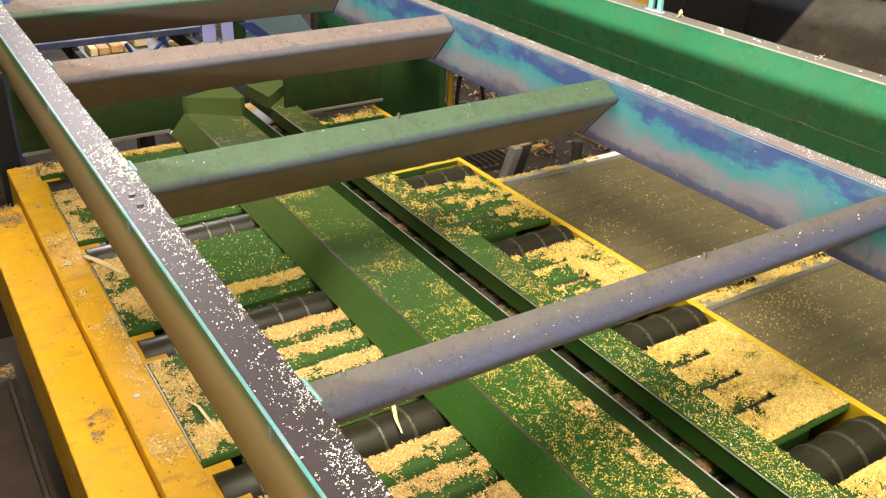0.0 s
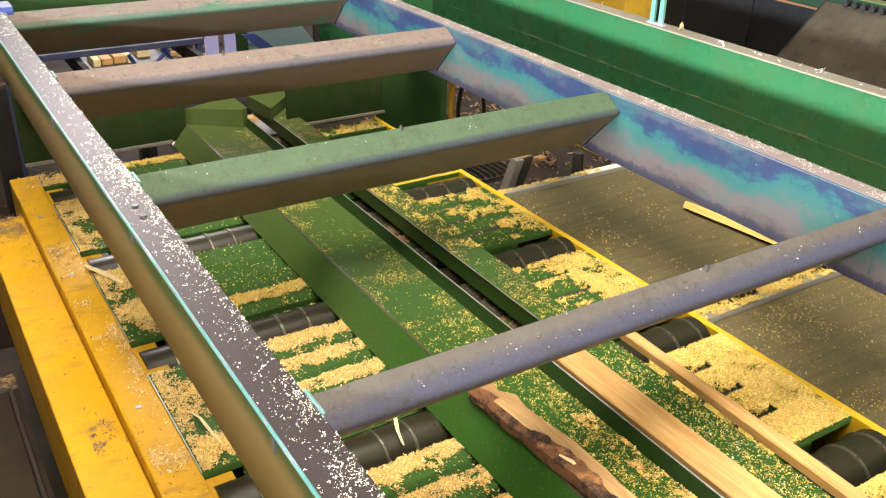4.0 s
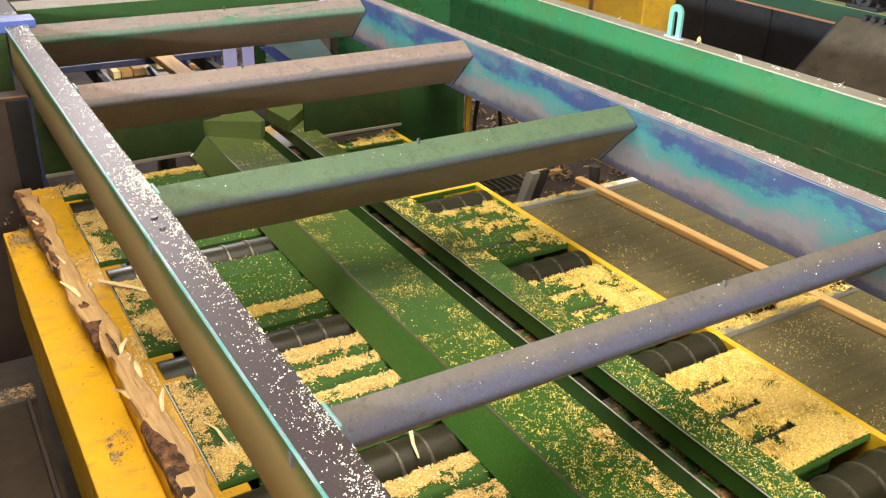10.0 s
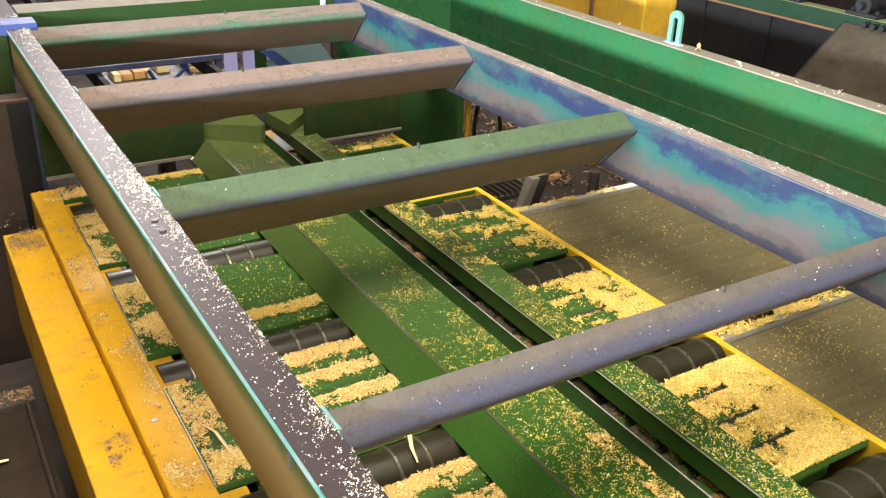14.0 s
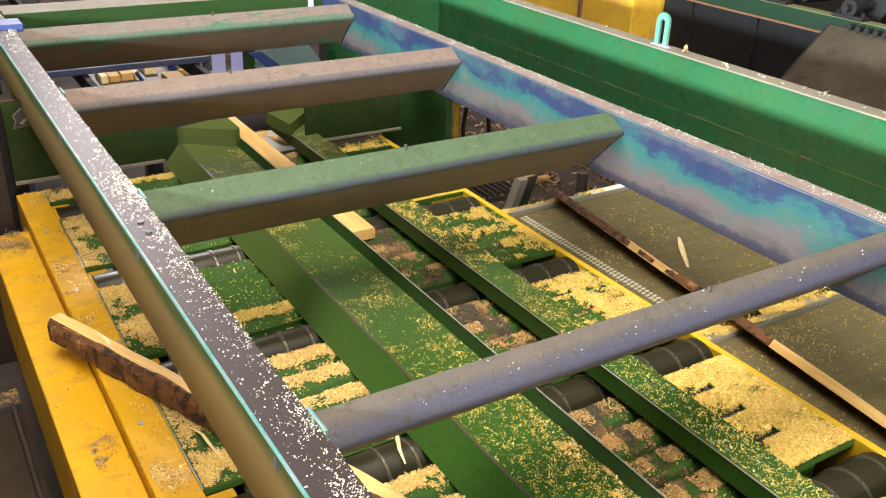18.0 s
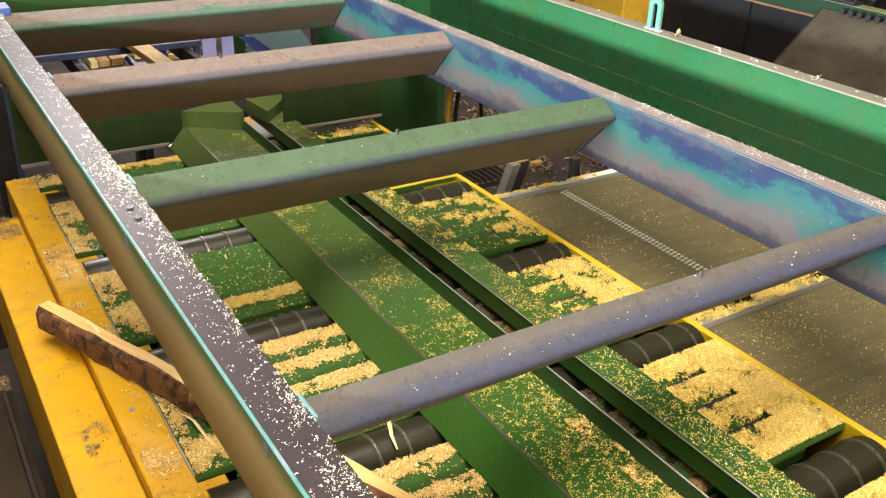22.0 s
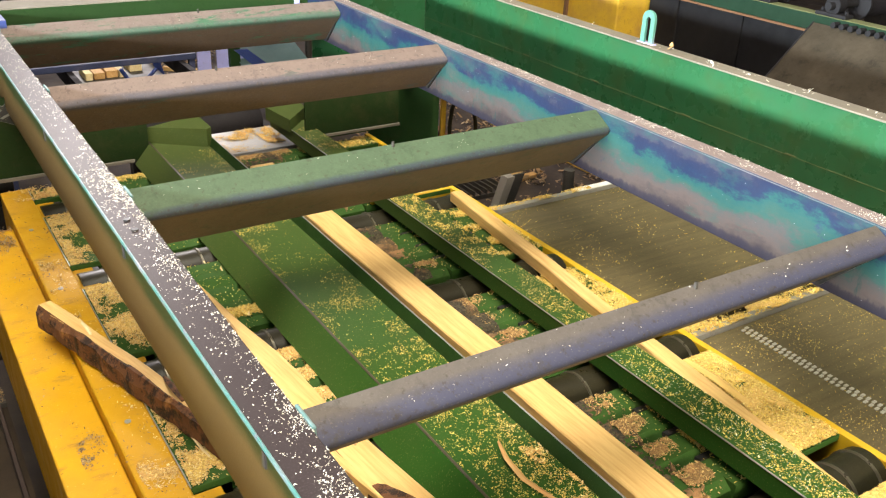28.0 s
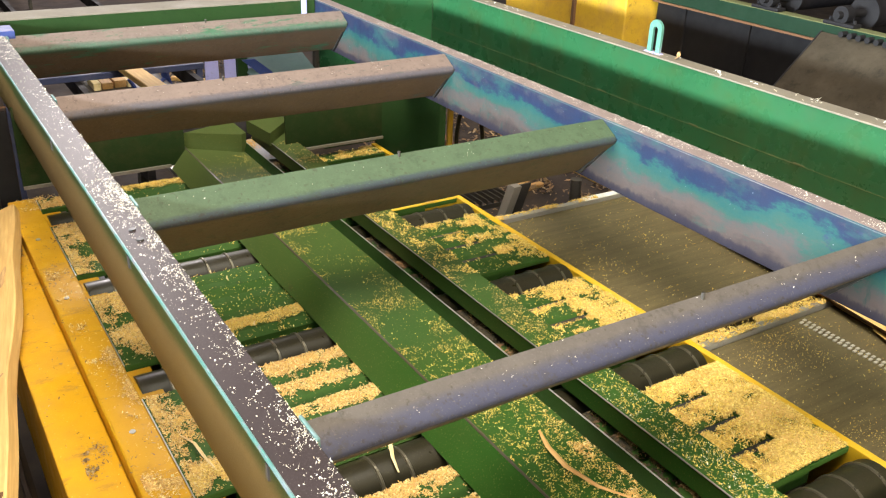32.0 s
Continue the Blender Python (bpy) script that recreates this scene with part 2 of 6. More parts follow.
def wood_material(name, pale, deep):
    m, nt, b = nodes_of(name)
    grain = noise_tex(nt, 16.0, 7, 0.6, (6, 0.35, 6), own=True)
    broad = noise_tex(nt, 2.6, 3, 0.6, (3, 0.6, 3), own=True)
    col = mixed(nt, ramp(nt, grain, [(0.35, (0, 0, 0)), (0.68, (1, 1, 1))]), pale, deep)
    col = mixed(nt, ramp(nt, broad, [(0.50, (0, 0, 0)), (0.80, (1, 1, 1))]), col, tuple(c * 0.72 for c in deep))
    nt.links.new(col, b.inputs["Base Color"])
    b.inputs["Roughness"].default_value = 0.7
    bumped(nt, b, grain, 0.35, 0.003)
    return m


HEAP = heap_material("sawdust_heap", (0.88, 0.65, 0.19), (0.52, 0.34, 0.08))
HEAP_TAN = heap_material("tan_sawdust", (0.76, 0.50, 0.16), (0.42, 0.25, 0.06))
HEAP_RED = heap_material("reddish_sawdust", (0.72, 0.46, 0.14), (0.40, 0.23, 0.06))
HEAP_BROWN = heap_material("brown_dust_cake", (0.42, 0.29, 0.12), (0.17, 0.11, 0.05))
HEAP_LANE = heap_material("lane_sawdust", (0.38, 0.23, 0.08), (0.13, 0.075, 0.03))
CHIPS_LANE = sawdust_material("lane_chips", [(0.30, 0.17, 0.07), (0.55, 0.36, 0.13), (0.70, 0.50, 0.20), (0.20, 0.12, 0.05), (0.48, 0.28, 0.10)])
HEAP_DARK = heap_material("dark_lane_layer", (0.075, 0.060, 0.030), (0.025, 0.020, 0.012))
CHIPS_BROWN = sawdust_material("brown_flakes", [(0.20, 0.12, 0.06), (0.34, 0.22, 0.11), (0.10, 0.06, 0.04), (0.46, 0.34, 0.20)])
CHIPS = sawdust_material("sawdust_chips", [(0.66, 0.47, 0.09), (0.86, 0.66, 0.16), (0.86, 0.72, 0.28), (0.40, 0.24, 0.05), (0.76, 0.55, 0.10), (0.66, 0.38, 0.10)])
CHIPS_MIXED = sawdust_material("mixed_chips", [(0.62, 0.38, 0.11), (0.76, 0.54, 0.17), (0.82, 0.68, 0.34), (0.40, 0.22, 0.07), (0.72, 0.50, 0.16), (0.58, 0.32, 0.10)])
PALE_CHIPS = sawdust_material("pale_chips", [(0.78, 0.74, 0.66), (0.88, 0.84, 0.74), (0.70, 0.60, 0.44)])
WOOD = wood_material("sawn_wood", (0.77, 0.52, 0.195), (0.62, 0.36, 0.115))
WOOD_RED = wood_material("reddish_wood", (0.68, 0.42, 0.16), (0.52, 0.27, 0.085))
BARK = painted("dark_bark", (0.15, 0.060, 0.022), (0.026, 0.012, 0.007), dust=(0.40, 0.19, 0.06), dust_from=0.58, dust_to=0.70, wear_from=0.48, wear_to=0.56, rough=0.9, big=9.0, fine=60)
BLACK = painted("black_marking", (0.02, 0.02, 0.02), (0.04, 0.04, 0.035))
WOOD_TORN = wood_material("torn_wood", (0.56, 0.36, 0.15), (0.36, 0.19, 0.075))
WOOD_BRIGHT = wood_material("bright_yellow_wood", (0.88, 0.62, 0.20), (0.74, 0.46, 0.12))
SPLINTER = wood_material("pale_splinter", (0.86, 0.72, 0.42), (0.76, 0.56, 0.26))


# ---- mesh helpers ----
def mesh_of(name, bm):
    me = bpy.data.meshes.new(name)
    bmesh.ops.recalc_face_normals(bm, faces=bm.faces)
    bm.to_mesh(me)
    bm.free()
    return me


def part(name, bm, material, parent=None, label="", smooth=False):
    me = mesh_of(name, bm)
    me.materials.append(material)
    if smooth:
        me.shade_smooth()
        me.set_sharp_from_angle(angle=radians(35))
    ob = new(name, me)
    ob.parent = parent
    return tagged(ob, label) if label else ob


def thing(name, label, category, group="", kind="", at=(0, 0, 0)):
    ob = new(name)
    ob.location = at
    ob.empty_display_size = 0.1
    return tagged(ob, label, category, group, kind)


def box(bm, x0, x1, y0, y1, z0, z1, bevel=0.0, m=None):
    vs = [bm.verts.new(p) for p in ((x0, y0, z0), (x1, y0, z0), (x1, y1, z0), (x0, y1, z0), (x0, y0, z1), (x1, y0, z1), (x1, y1, z1), (x0, y1, z1))]
    fs = [bm.faces.new([vs[i] for i in q]) for q in ((3, 2, 1, 0), (4, 5, 6, 7), (0, 1, 5, 4), (1, 2, 6, 5), (2, 3, 7, 6), (3, 0, 4, 7))]
    if m is not None:
        bmesh.ops.transform(bm, matrix=m, verts=vs)
    if bevel:
        bmesh.ops.bevel(bm, geom=list({e for f in fs for e in f.edges}), offset=bevel, segments=2, profile=0.5, affect="EDGES")
    return bm


def boxed(*a, **k):
    return box(bmesh.new(), *a, **k)


def prism(outline, axis, a, b, bm=None):
    """A closed outline, of (y, z) for axis x or (x, z) for axis y, drawn out from a to b."""
    bm = bm or bmesh.new()
    put = (lambda p, s: (s, p[0], p[1])) if axis == "x" else (lambda p, s: (p[0], s, p[1]))
    r0 = [bm.verts.new(put(p, a)) for p in outline]
    r1 = [bm.verts.new(put(p, b)) for p in outline]
    n = len(outline)
    for i in range(n):
        bm.faces.new((r0[i], r0[(i + 1) % n], r1[(i + 1) % n], r1[i]))
    bm.faces.new(r0), bm.faces.new(r1[::-1])
    return bm


def sheet(path, thick):
    """The outline of a bent plate along path, with its thickness to the path's right."""
    out = []
    for k, p in enumerate(path):
        a, b = Vector(path[max(0, k - 1)]), Vector(path[min(len(path) - 1, k + 1)])
        d = (b - a).normalized()
        out.append((p[0] + d.y * thick, p[1] - d.x * thick))
    return list(path) + out[::-1]


def arc(cx, cz, r, a0, a1, n):
    return [(cx + r * math.cos(radians(a0 + (a1 - a0) * k / n)), cz + r * math.sin(radians(a0 + (a1 - a0) * k / n))) for k in range(n + 1)]


def tube(bm, p, q, r, n=16, r2=None):
    p, q = Vector(p), Vector(q)
    m = Matrix.Translation((p + q) / 2) @ (q - p).to_track_quat("Z", "Y").to_matrix().to_4x4()
    bmesh.ops.create_cone(bm, cap_ends=True, segments=n, radius1=r, radius2=r if r2 is None else r2, depth=(q - p).length, matrix=m)
    return bm


# ---- the hall ----
def hall():
    tagged(part("floor", boxed(-7.2, 16, -18, 22, -0.2, 0.0), FLOOR), "grey concrete floor strewn with bark and sawdust", "floor", kind="structure")
    tagged(part("wall_far", boxed(-7.2, 16, 22, 22.3, 0, 7), HALL), "dark steel cladding of the mill hall", "wall", kind="structure")
    tagged(part("wall_near", boxed(-7.2, 16, -18.3, -18, 0, 7), HALL), "dark steel cladding of the mill hall", "wall", kind="structure")
    tagged(part("wall_right", boxed(16, 16.3, -18, 22, 0, 7), HALL), "dark steel cladding of the mill hall", "wall", kind="structure")
    bm = bmesh.new()
    for a in ((-18, -1.7, 0, 7), (3.7, 22, 0, 7), (-1.7, 3.7, 0, 2.45), (-1.7, 3.7, 3.15, 7)):
        box(bm, -7.2, -7.0, *a)
    tagged(part("wall_left", bm, HALL), "dark steel cladding with a long window opening", "wall", kind="structure")
    # unseen panel, added to keep low daylight off the bed and fences
    tagged(part("daylight_block", boxed(-2.8, -2.7, -8, 7, 0, 2.02), HALL), "unseen added panel that keeps low daylight off the conveyor bed", "wall", kind="structure")
    tagged(part("ceiling", boxed(-7.2, 16, -18, 22, 7.0, 7.2), HALL), "dark underside of the hall roof", "ceiling", kind="structure")


hall()

# ---- the guard frame over the conveyor ----
RUNGS = (1.138, 2.325, 3.455, 4.575)
TOP = 1.45


def height_of(nt, z0, z1, wobble, noise):
    """How high a place lies between z0 and z1, 0 to 1, its bounds blurred by a noise."""
    tc = nt.nodes.new("ShaderNodeTexCoord")
    place = nt.nodes.new("ShaderNodeSeparateXYZ")
    nt.links.new(tc.outputs["Object"], place.inputs[0])
    span = nt.nodes.new("ShaderNodeMapRange")
    span.clamp = False
    span.inputs["From Min"].default_value, span.inputs["From Max"].default_value = z0, z1
    nt.links.new(place.outputs[2], span.inputs["Value"])
    wob = nt.nodes.new("ShaderNodeMath")
    wob.operation = "MULTIPLY_ADD"
    wob.inputs[1].default_value = wobble
    nt.links.new(noise, wob.inputs[0])
    nt.links.new(span.outputs[0], wob.inputs[2])
    off = nt.nodes.new("ShaderNodeMath")
    off.operation = "SUBTRACT"
    off.inputs[1].default_value = wobble * 0.5
    nt.links.new(wob.outputs[0], off.inputs[0])
    return off.outputs[0]


def level_split(nt, b, upright, top, grit_top):
    """Dusty tone on level faces, the given colour on upright ones."""
    g = nt.nodes.new("ShaderNodeNewGeometry")
    sep = nt.nodes.new("ShaderNodeSeparateXYZ")
    nt.links.new(g.outputs["True Normal"], sep.inputs[0])
    up = ramp(nt, sep.outputs[2], step(0.80, 0.95))
    level = mixed(nt, noise_tex(nt, 9.0, 6, 0.65), tuple(c * 0.72 for c in top), tuple(c * 1.2 for c in top))
    fine = ramp(nt, noise_tex(nt, 240.0, 4, 0.7), [(0.55, (0, 0, 0)), (0.68, (0.7, 0.7, 0.7))])
    level = mixed(nt, fine, level, grit_top)
    nt.links.new(mixed(nt, up, upright, level), b.inputs["Base Color"])
    bumped(nt, b, noise_tex(nt, 120.0, 5, 0.7), 0.35, 0.0015)


def right_rail_paint(name):
    """Layers of old paint on the web: navy under the flange, turquoise runs, pinkish dust, and a jagged darker band at
    the foot.
    """
    m, nt, b = nodes_of(name)
    runs = noise_tex(nt, 9.0, 10, 0.74, (1, 0.55, 0.30))
    blot = noise_tex(nt, 4.2, 8, 0.70, (1, 0.50, 1.1))
    high = height_of(nt, TOP - 0.262, TOP, 1.5, blot)
    col = ramp(nt, high, [(0.0, (0.046, 0.036, 0.038)), (0.22, (0.082, 0.062, 0.058)), (0.38, (0.066, 0.062, 0.062)), (0.48, (0.028, 0.072, 0.062)), (0.66, (0.014, 0.066, 0.066)), (0.76, (0.012, 0.022, 0.056)), (0.92, (0.014, 0.019, 0.048)), (1.0, (0.034, 0.036, 0.058))])
    patch = ramp(nt, noise_tex(nt, 2.6, 9, 0.76, (1, 0.8, 2.0)), [(0.52, (0, 0, 0)), (0.66, (0.75, 0.75, 0.75))])
    col = mixed(nt, patch, col, (0.018, 0.078, 0.070))
    dusty = ramp(nt, noise_tex(nt, 5.0, 10, 0.78, (1, 0.6, 0.9)), [(0.55, (0, 0, 0)), (0.67, (0.65, 0.65, 0.65))])
    col = mixed(nt, dusty, col, (0.084, 0.066, 0.062))
    drips = ramp(nt, noise_tex(nt, 16.0, 8, 0.72, (1, 1.0, 0.25)), [(0.60, (0, 0, 0)), (0.70, (0.85, 0.85, 0.85))])
    col = mixed(nt, drips, col, (0.012, 0.052, 0.050))
    violet = ramp(nt, noise_tex(nt, 5.0, 7, 0.7, (1, 0.9, 1.2)), [(0.62, (0, 0, 0)), (0.70, (0.8, 0.8, 0.8))])
    col = mixed(nt, violet, col, (0.022, 0.026, 0.080))
    foot = ramp(nt, height_of(nt, TOP - 0.262, TOP, 0.30, noise_tex(nt, 14.0, 8, 0.75, (1, 1.2, 0.3))), [(0.03, (0.95, 0.95, 0.95)), (0.10, (0.75, 0.75, 0.75)), (0.14, (0, 0, 0))])
    col = mixed(nt, foot, col, (0.022, 0.020, 0.034))
    scratch = ramp(nt, noise_tex(nt, 34.0, 6, 0.7, (1, 0.5, 1.4)), [(0.70, (0, 0, 0)), (0.76, (0.9, 0.9, 0.9))])
    col = mixed(nt, scratch, col, (0.012, 0.016, 0.030))
    fleck = ramp(nt, noise_tex(nt, 95.0, 3, 0.6), [(0.735, (0, 0, 0)), (0.77, (1, 1, 1))])
    col = mixed(nt, fleck, col, (0.34, 0.33, 0.36))
    level_split(nt, b, col, (0.20, 0.155, 0.145), (0.34, 0.28, 0.25))
    rough = ramp(nt, runs, [(0.35, (0.40, 0.40, 0.40)), (0.65, (0.75, 0.75, 0.75))])
    nt.links.new(rough, b.inputs["Roughness"])
    b.inputs["Specular IOR Level"].default_value = 0.25
    return m


def left_rail_paint(name):
    """Web browned for warm bounce light, darker green near the flange; dark violet-grey flange."""
    m, nt, b = nodes_of(name)
    col = mixed(nt, noise_tex(nt, 6.0, 8, 0.7, (1, 0.5, 1)), (0.078, 0.046, 0.016), (0.116, 0.072, 0.028))
    green = ramp(nt, height_of(nt, TOP - 0.217, TOP, 0.50, noise_tex(nt, 2.6, 8, 0.7, (1, 0.45, 0.7))), [(0.66, (0, 0, 0)), (0.84, (0.9, 0.9, 0.9)), (1.0, (0.9, 0.9, 0.9))])
    col = mixed(nt, green, col, (0.014, 0.026, 0.008))
    marks = ramp(nt, noise_tex(nt, 30.0, 6, 0.7, (1, 0.6, 1)), [(0.66, (0, 0, 0)), (0.75, (0.7, 0.7, 0.7))])
    col = mixed(nt, marks, col, (0.020, 0.013, 0.007))
    fleck = ramp(nt, noise_tex(nt, 110.0, 3, 0.6), [(0.73, (0, 0, 0)), (0.77, (0.8, 0.8, 0.8))])
    col = mixed(nt, fleck, col, (0.16, 0.11, 0.055))
    level_split(nt, b, col, (0.038, 0.028, 0.029), (0.095, 0.076, 0.074))
    b.inputs["Roughness"].default_value = 0.42
    b.inputs["Specular IOR Level"].default_value = 0.10
    return m


RAIL_LEFT = left_rail_paint("grey_rail")
RAIL_RIGHT = right_rail_paint("turquoise_rail")
EDGE_PAINT = painted("turquoise_edge_paint", (0.060, 0.19, 0.17), (0.16, 0.17, 0.20), dust=(0.22, 0.23, 0.26), dust_from=0.45, dust_to=0.62, wear_from=0.50, wear_to=0.60, rough=0.35, fine=70.0)


EDGE_DULL = painted("dull_turquoise_edge", (0.035, 0.070, 0.078), (0.09, 0.085, 0.095), dust=(0.12, 0.11, 0.12), dust_from=0.45, dust_to=0.62, wear_from=0.50, wear_to=0.60, rough=0.5, fine=70.0)


def rung_paint(name, top, under, chip, chip_from, fold, spread=1.0):
    """Rung steel: dusty tone above, warm bounce light painted brown below, and a band of another colour along the fold.
    """
    m, nt, b = nodes_of(name)
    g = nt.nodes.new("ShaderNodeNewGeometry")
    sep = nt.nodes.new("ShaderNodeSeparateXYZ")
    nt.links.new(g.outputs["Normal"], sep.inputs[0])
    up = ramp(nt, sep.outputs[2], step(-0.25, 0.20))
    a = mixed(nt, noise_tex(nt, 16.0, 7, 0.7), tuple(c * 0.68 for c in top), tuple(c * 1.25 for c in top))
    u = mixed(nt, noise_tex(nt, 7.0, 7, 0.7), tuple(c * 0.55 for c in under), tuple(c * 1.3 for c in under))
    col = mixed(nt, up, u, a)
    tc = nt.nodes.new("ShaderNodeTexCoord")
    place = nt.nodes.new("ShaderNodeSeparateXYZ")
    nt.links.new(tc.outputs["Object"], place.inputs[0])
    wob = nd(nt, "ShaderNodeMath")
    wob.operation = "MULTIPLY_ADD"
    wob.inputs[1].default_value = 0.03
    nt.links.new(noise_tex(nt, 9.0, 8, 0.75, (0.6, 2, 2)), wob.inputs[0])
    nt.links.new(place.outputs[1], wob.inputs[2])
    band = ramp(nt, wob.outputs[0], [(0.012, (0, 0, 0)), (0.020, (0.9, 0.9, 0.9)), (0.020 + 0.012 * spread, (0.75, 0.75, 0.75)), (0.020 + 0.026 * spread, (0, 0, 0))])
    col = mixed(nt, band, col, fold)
    chips = ramp(nt, noise_tex(nt, 7.0, 8, 0.74, (0.5, 2, 2)), step(chip_from, chip_from + 0.06))
    col = mixed(nt, chips, col, chip)
    specks = ramp(nt, noise_tex(nt, 190.0, 3, 0.6), [(0.60, (0, 0, 0)), (0.70, (0.45, 0.45, 0.45))])
    col = mixed(nt, specks, col, tuple(min(1, c * 1.6) for c in top))
    rubbed = ramp(nt, noise_tex(nt, 21.0, 7, 0.72), [(0.54, (0, 0, 0)), (0.66, (0.6, 0.6, 0.6))])
    col = mixed(nt, rubbed, col, tuple(c * 0.55 for c in top))
    pits = ramp(nt, noise_tex(nt, 60.0, 5, 0.7), [(0.32, (0.6, 0.6, 0.6)), (0.43, (0, 0, 0))])
    col = mixed(nt, pits, col, tuple(c * 0.4 for c in under))
    nt.links.new(col, b.inputs["Base Color"])
    b.inputs["Roughness"].default_value = 0.62
    b.inputs["Specular IOR Level"].default_value = 0.25
    bumped(nt, b, noise_tex(nt, 90.0, 5, 0.7), 0.45, 0.002)
    return m


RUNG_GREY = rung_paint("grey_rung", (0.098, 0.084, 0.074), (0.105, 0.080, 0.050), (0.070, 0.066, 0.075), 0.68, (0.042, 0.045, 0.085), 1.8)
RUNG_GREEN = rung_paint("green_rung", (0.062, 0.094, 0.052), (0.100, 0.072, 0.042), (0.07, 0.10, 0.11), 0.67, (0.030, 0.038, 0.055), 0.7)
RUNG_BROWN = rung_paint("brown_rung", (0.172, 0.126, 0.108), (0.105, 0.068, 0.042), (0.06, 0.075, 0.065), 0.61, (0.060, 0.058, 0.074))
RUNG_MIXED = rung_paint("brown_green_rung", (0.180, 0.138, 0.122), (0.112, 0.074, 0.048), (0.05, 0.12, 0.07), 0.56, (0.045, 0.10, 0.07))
RUNG = (RUNG_GREY, RUNG_GREEN, RUNG_BROWN, RUNG_MIXED)
RUNG_LABEL = ("grey rung with a bluish edge", "faded green rung", "brown dusty rung", "brown dusty rung with green remains")


def channel(x_web, side, y0, y1, depth, width):
    w, f = 0.010, 0.012
    o = [(x_web, TOP), (x_web + side * width, TOP), (x_web + side * width, TOP - f), (x_web + side * w, TOP - f), (x_web + side * w, TOP - depth + f),
         (x_web + side * width, TOP - depth + f), (x_web + side * width, TOP - depth), (x_web, TOP - depth)]
    bm = prism(o, "y", y0, y1)
    bmesh.ops.bevel(bm, geom=[e for e in bm.edges if abs(e.verts[0].co.y - e.verts[1].co.y) > 1], offset=0.003, segments=2, profile=0.5, affect="EDGES")
    return bm


def guard_frame():
    t = thing("guard_frame", "large welded steel guard frame of rails and rungs, dusted with sawdust", "frame")
    rail = part("rail", channel(0.440, 1, -1.2, 6.6, 0.217, 0.092), RAIL_LEFT, t, "grey dusty rail with a chipped turquoise edge")
    part("painted_edge", boxed(0.4382, 0.4425, -1.2, 6.6, TOP - 0.011, TOP + 0.0004, 0.0012), EDGE_PAINT, rail, "chipped turquoise edge")
    rail = part("rail", channel(2.290, 1, -1.2, 6.6, 0.262, 0.075), RAIL_RIGHT, t, "turquoise and blue rail smeared with grey dust")
    part("painted_edge", boxed(2.2885, 2.2905, -1.2, 6.6, TOP - 0.007, TOP - 0.004), EDGE_DULL, rail, "thin turquoise edge")
    for k, y in enumerate(RUNGS):
        dy, dz = (0.024, 0.0127) if k == 0 else (0, 0)  # this rung has a narrower flange
        low = (0.0, 0.008, 0.026, 0.012)[k]  # the underside plates differ in depth
        path = [(0.098 - dy, -0.006 - dz), (0.086 - dy, -0.0105 - dz), (0.030, -0.0420), (0.020, -0.0478), (0.0125, -0.0535), (0.0080, -0.0600), (0.0072, -0.0670), (0.0100, -0.0738), (0.0165, -0.0806), (0.205 - low, -0.256 + low)]
        bm = prism(sheet(path[::-1], 0.012), "x", 0.534, 2.288)
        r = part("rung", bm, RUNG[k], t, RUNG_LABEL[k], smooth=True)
        r.location = (0, y + dy, TOP + dz)
        part("weld_tab", boxed(0.5325, 0.541, 0.030 - dy, 0.112 - dy, -0.020 - dz, 0.002 - dz, 0.003), EDGE_PAINT, r, "turquoise weld tab")
        part("weld_seam", prism([(0.001, -0.058), (0.012, -0.070), (0.208 - low, -0.262 + low), (0.190 - low, -0.262 + low)], "x", 2.278, 2.2895), BLACK, r, "dark weld seam")
        x = (1.56, 1.40, 1.2, 1.5)[k]
        part("pin", tube(bmesh.new(), (x, 0.088 - dy, -0.02 - dz), (x, 0.088 - dy, 0.006 - dz), 0.005, 8), DARK_STEEL, r, "small dark pin")
    for y in (3.06, 2.08, 1.165):
        part("bolt", tube(bmesh.new(), (0.446, y, TOP - 0.045), (0.446, y, TOP - 0.012), 0.011, 6), DARK_STEEL, t, "dark bolt under the rail's lip")
    # flat black discs in place of holes, for the dark inside them
    for x, y in ((0.482, 2.20), (0.484, 2.13)):
        part("hole_disc", tube(bmesh.new(), (x, y, TOP - 0.004), (x, y, TOP + 0.0042), 0.009, 14), BLACK, t, "black disc for the shade in a bolt hole")
    bm = prism([(4.66, TOP + 0.002), (4.66, TOP + 0.022), (4.80, TOP + 0.022), (4.80, TOP + 0.002)], "x", 0.30, 0.575)
    box(bm, 0.30, 0.575, 4.655, 4.6645, TOP - 0.03, TOP + 0.022)
    part("bracket", bm, BLUE, t, "blue clamped bracket")
    beam = part("cross_beam", prism([(5.02, TOP - 0.004), (5.02, TOP - 0.12), (5.03, TOP - 0.12), (5.03, TOP - 0.016), (5.24, TOP - 0.016), (5.24, TOP - 0.004)], "x", 0.536, 2.286), GREEN_DARK, t, "green cross beam with a dusty top")
    part("dust_film", boxed(0.54, 2.20, 5.03, 5.238, TOP - 0.0035, TOP + 0.002), FLANGE_PALE, beam, "pale dust on the beam")
    part("end_plate", boxed(2.20, 2.23, 5.01, 5.02, TOP - 0.10, TOP + 0.005), LILAC, beam)
    # legs outside the picture carry the frame
    for x in (0.49, 2.33):
        for y in (-1.1, 6.5):
            part("leg", boxed(x - 0.04, x + 0.04, y - 0.04, y + 0.04, 0, TOP - 0.27 if x > 1 else TOP - 0.22), GREEN_DARK, t)


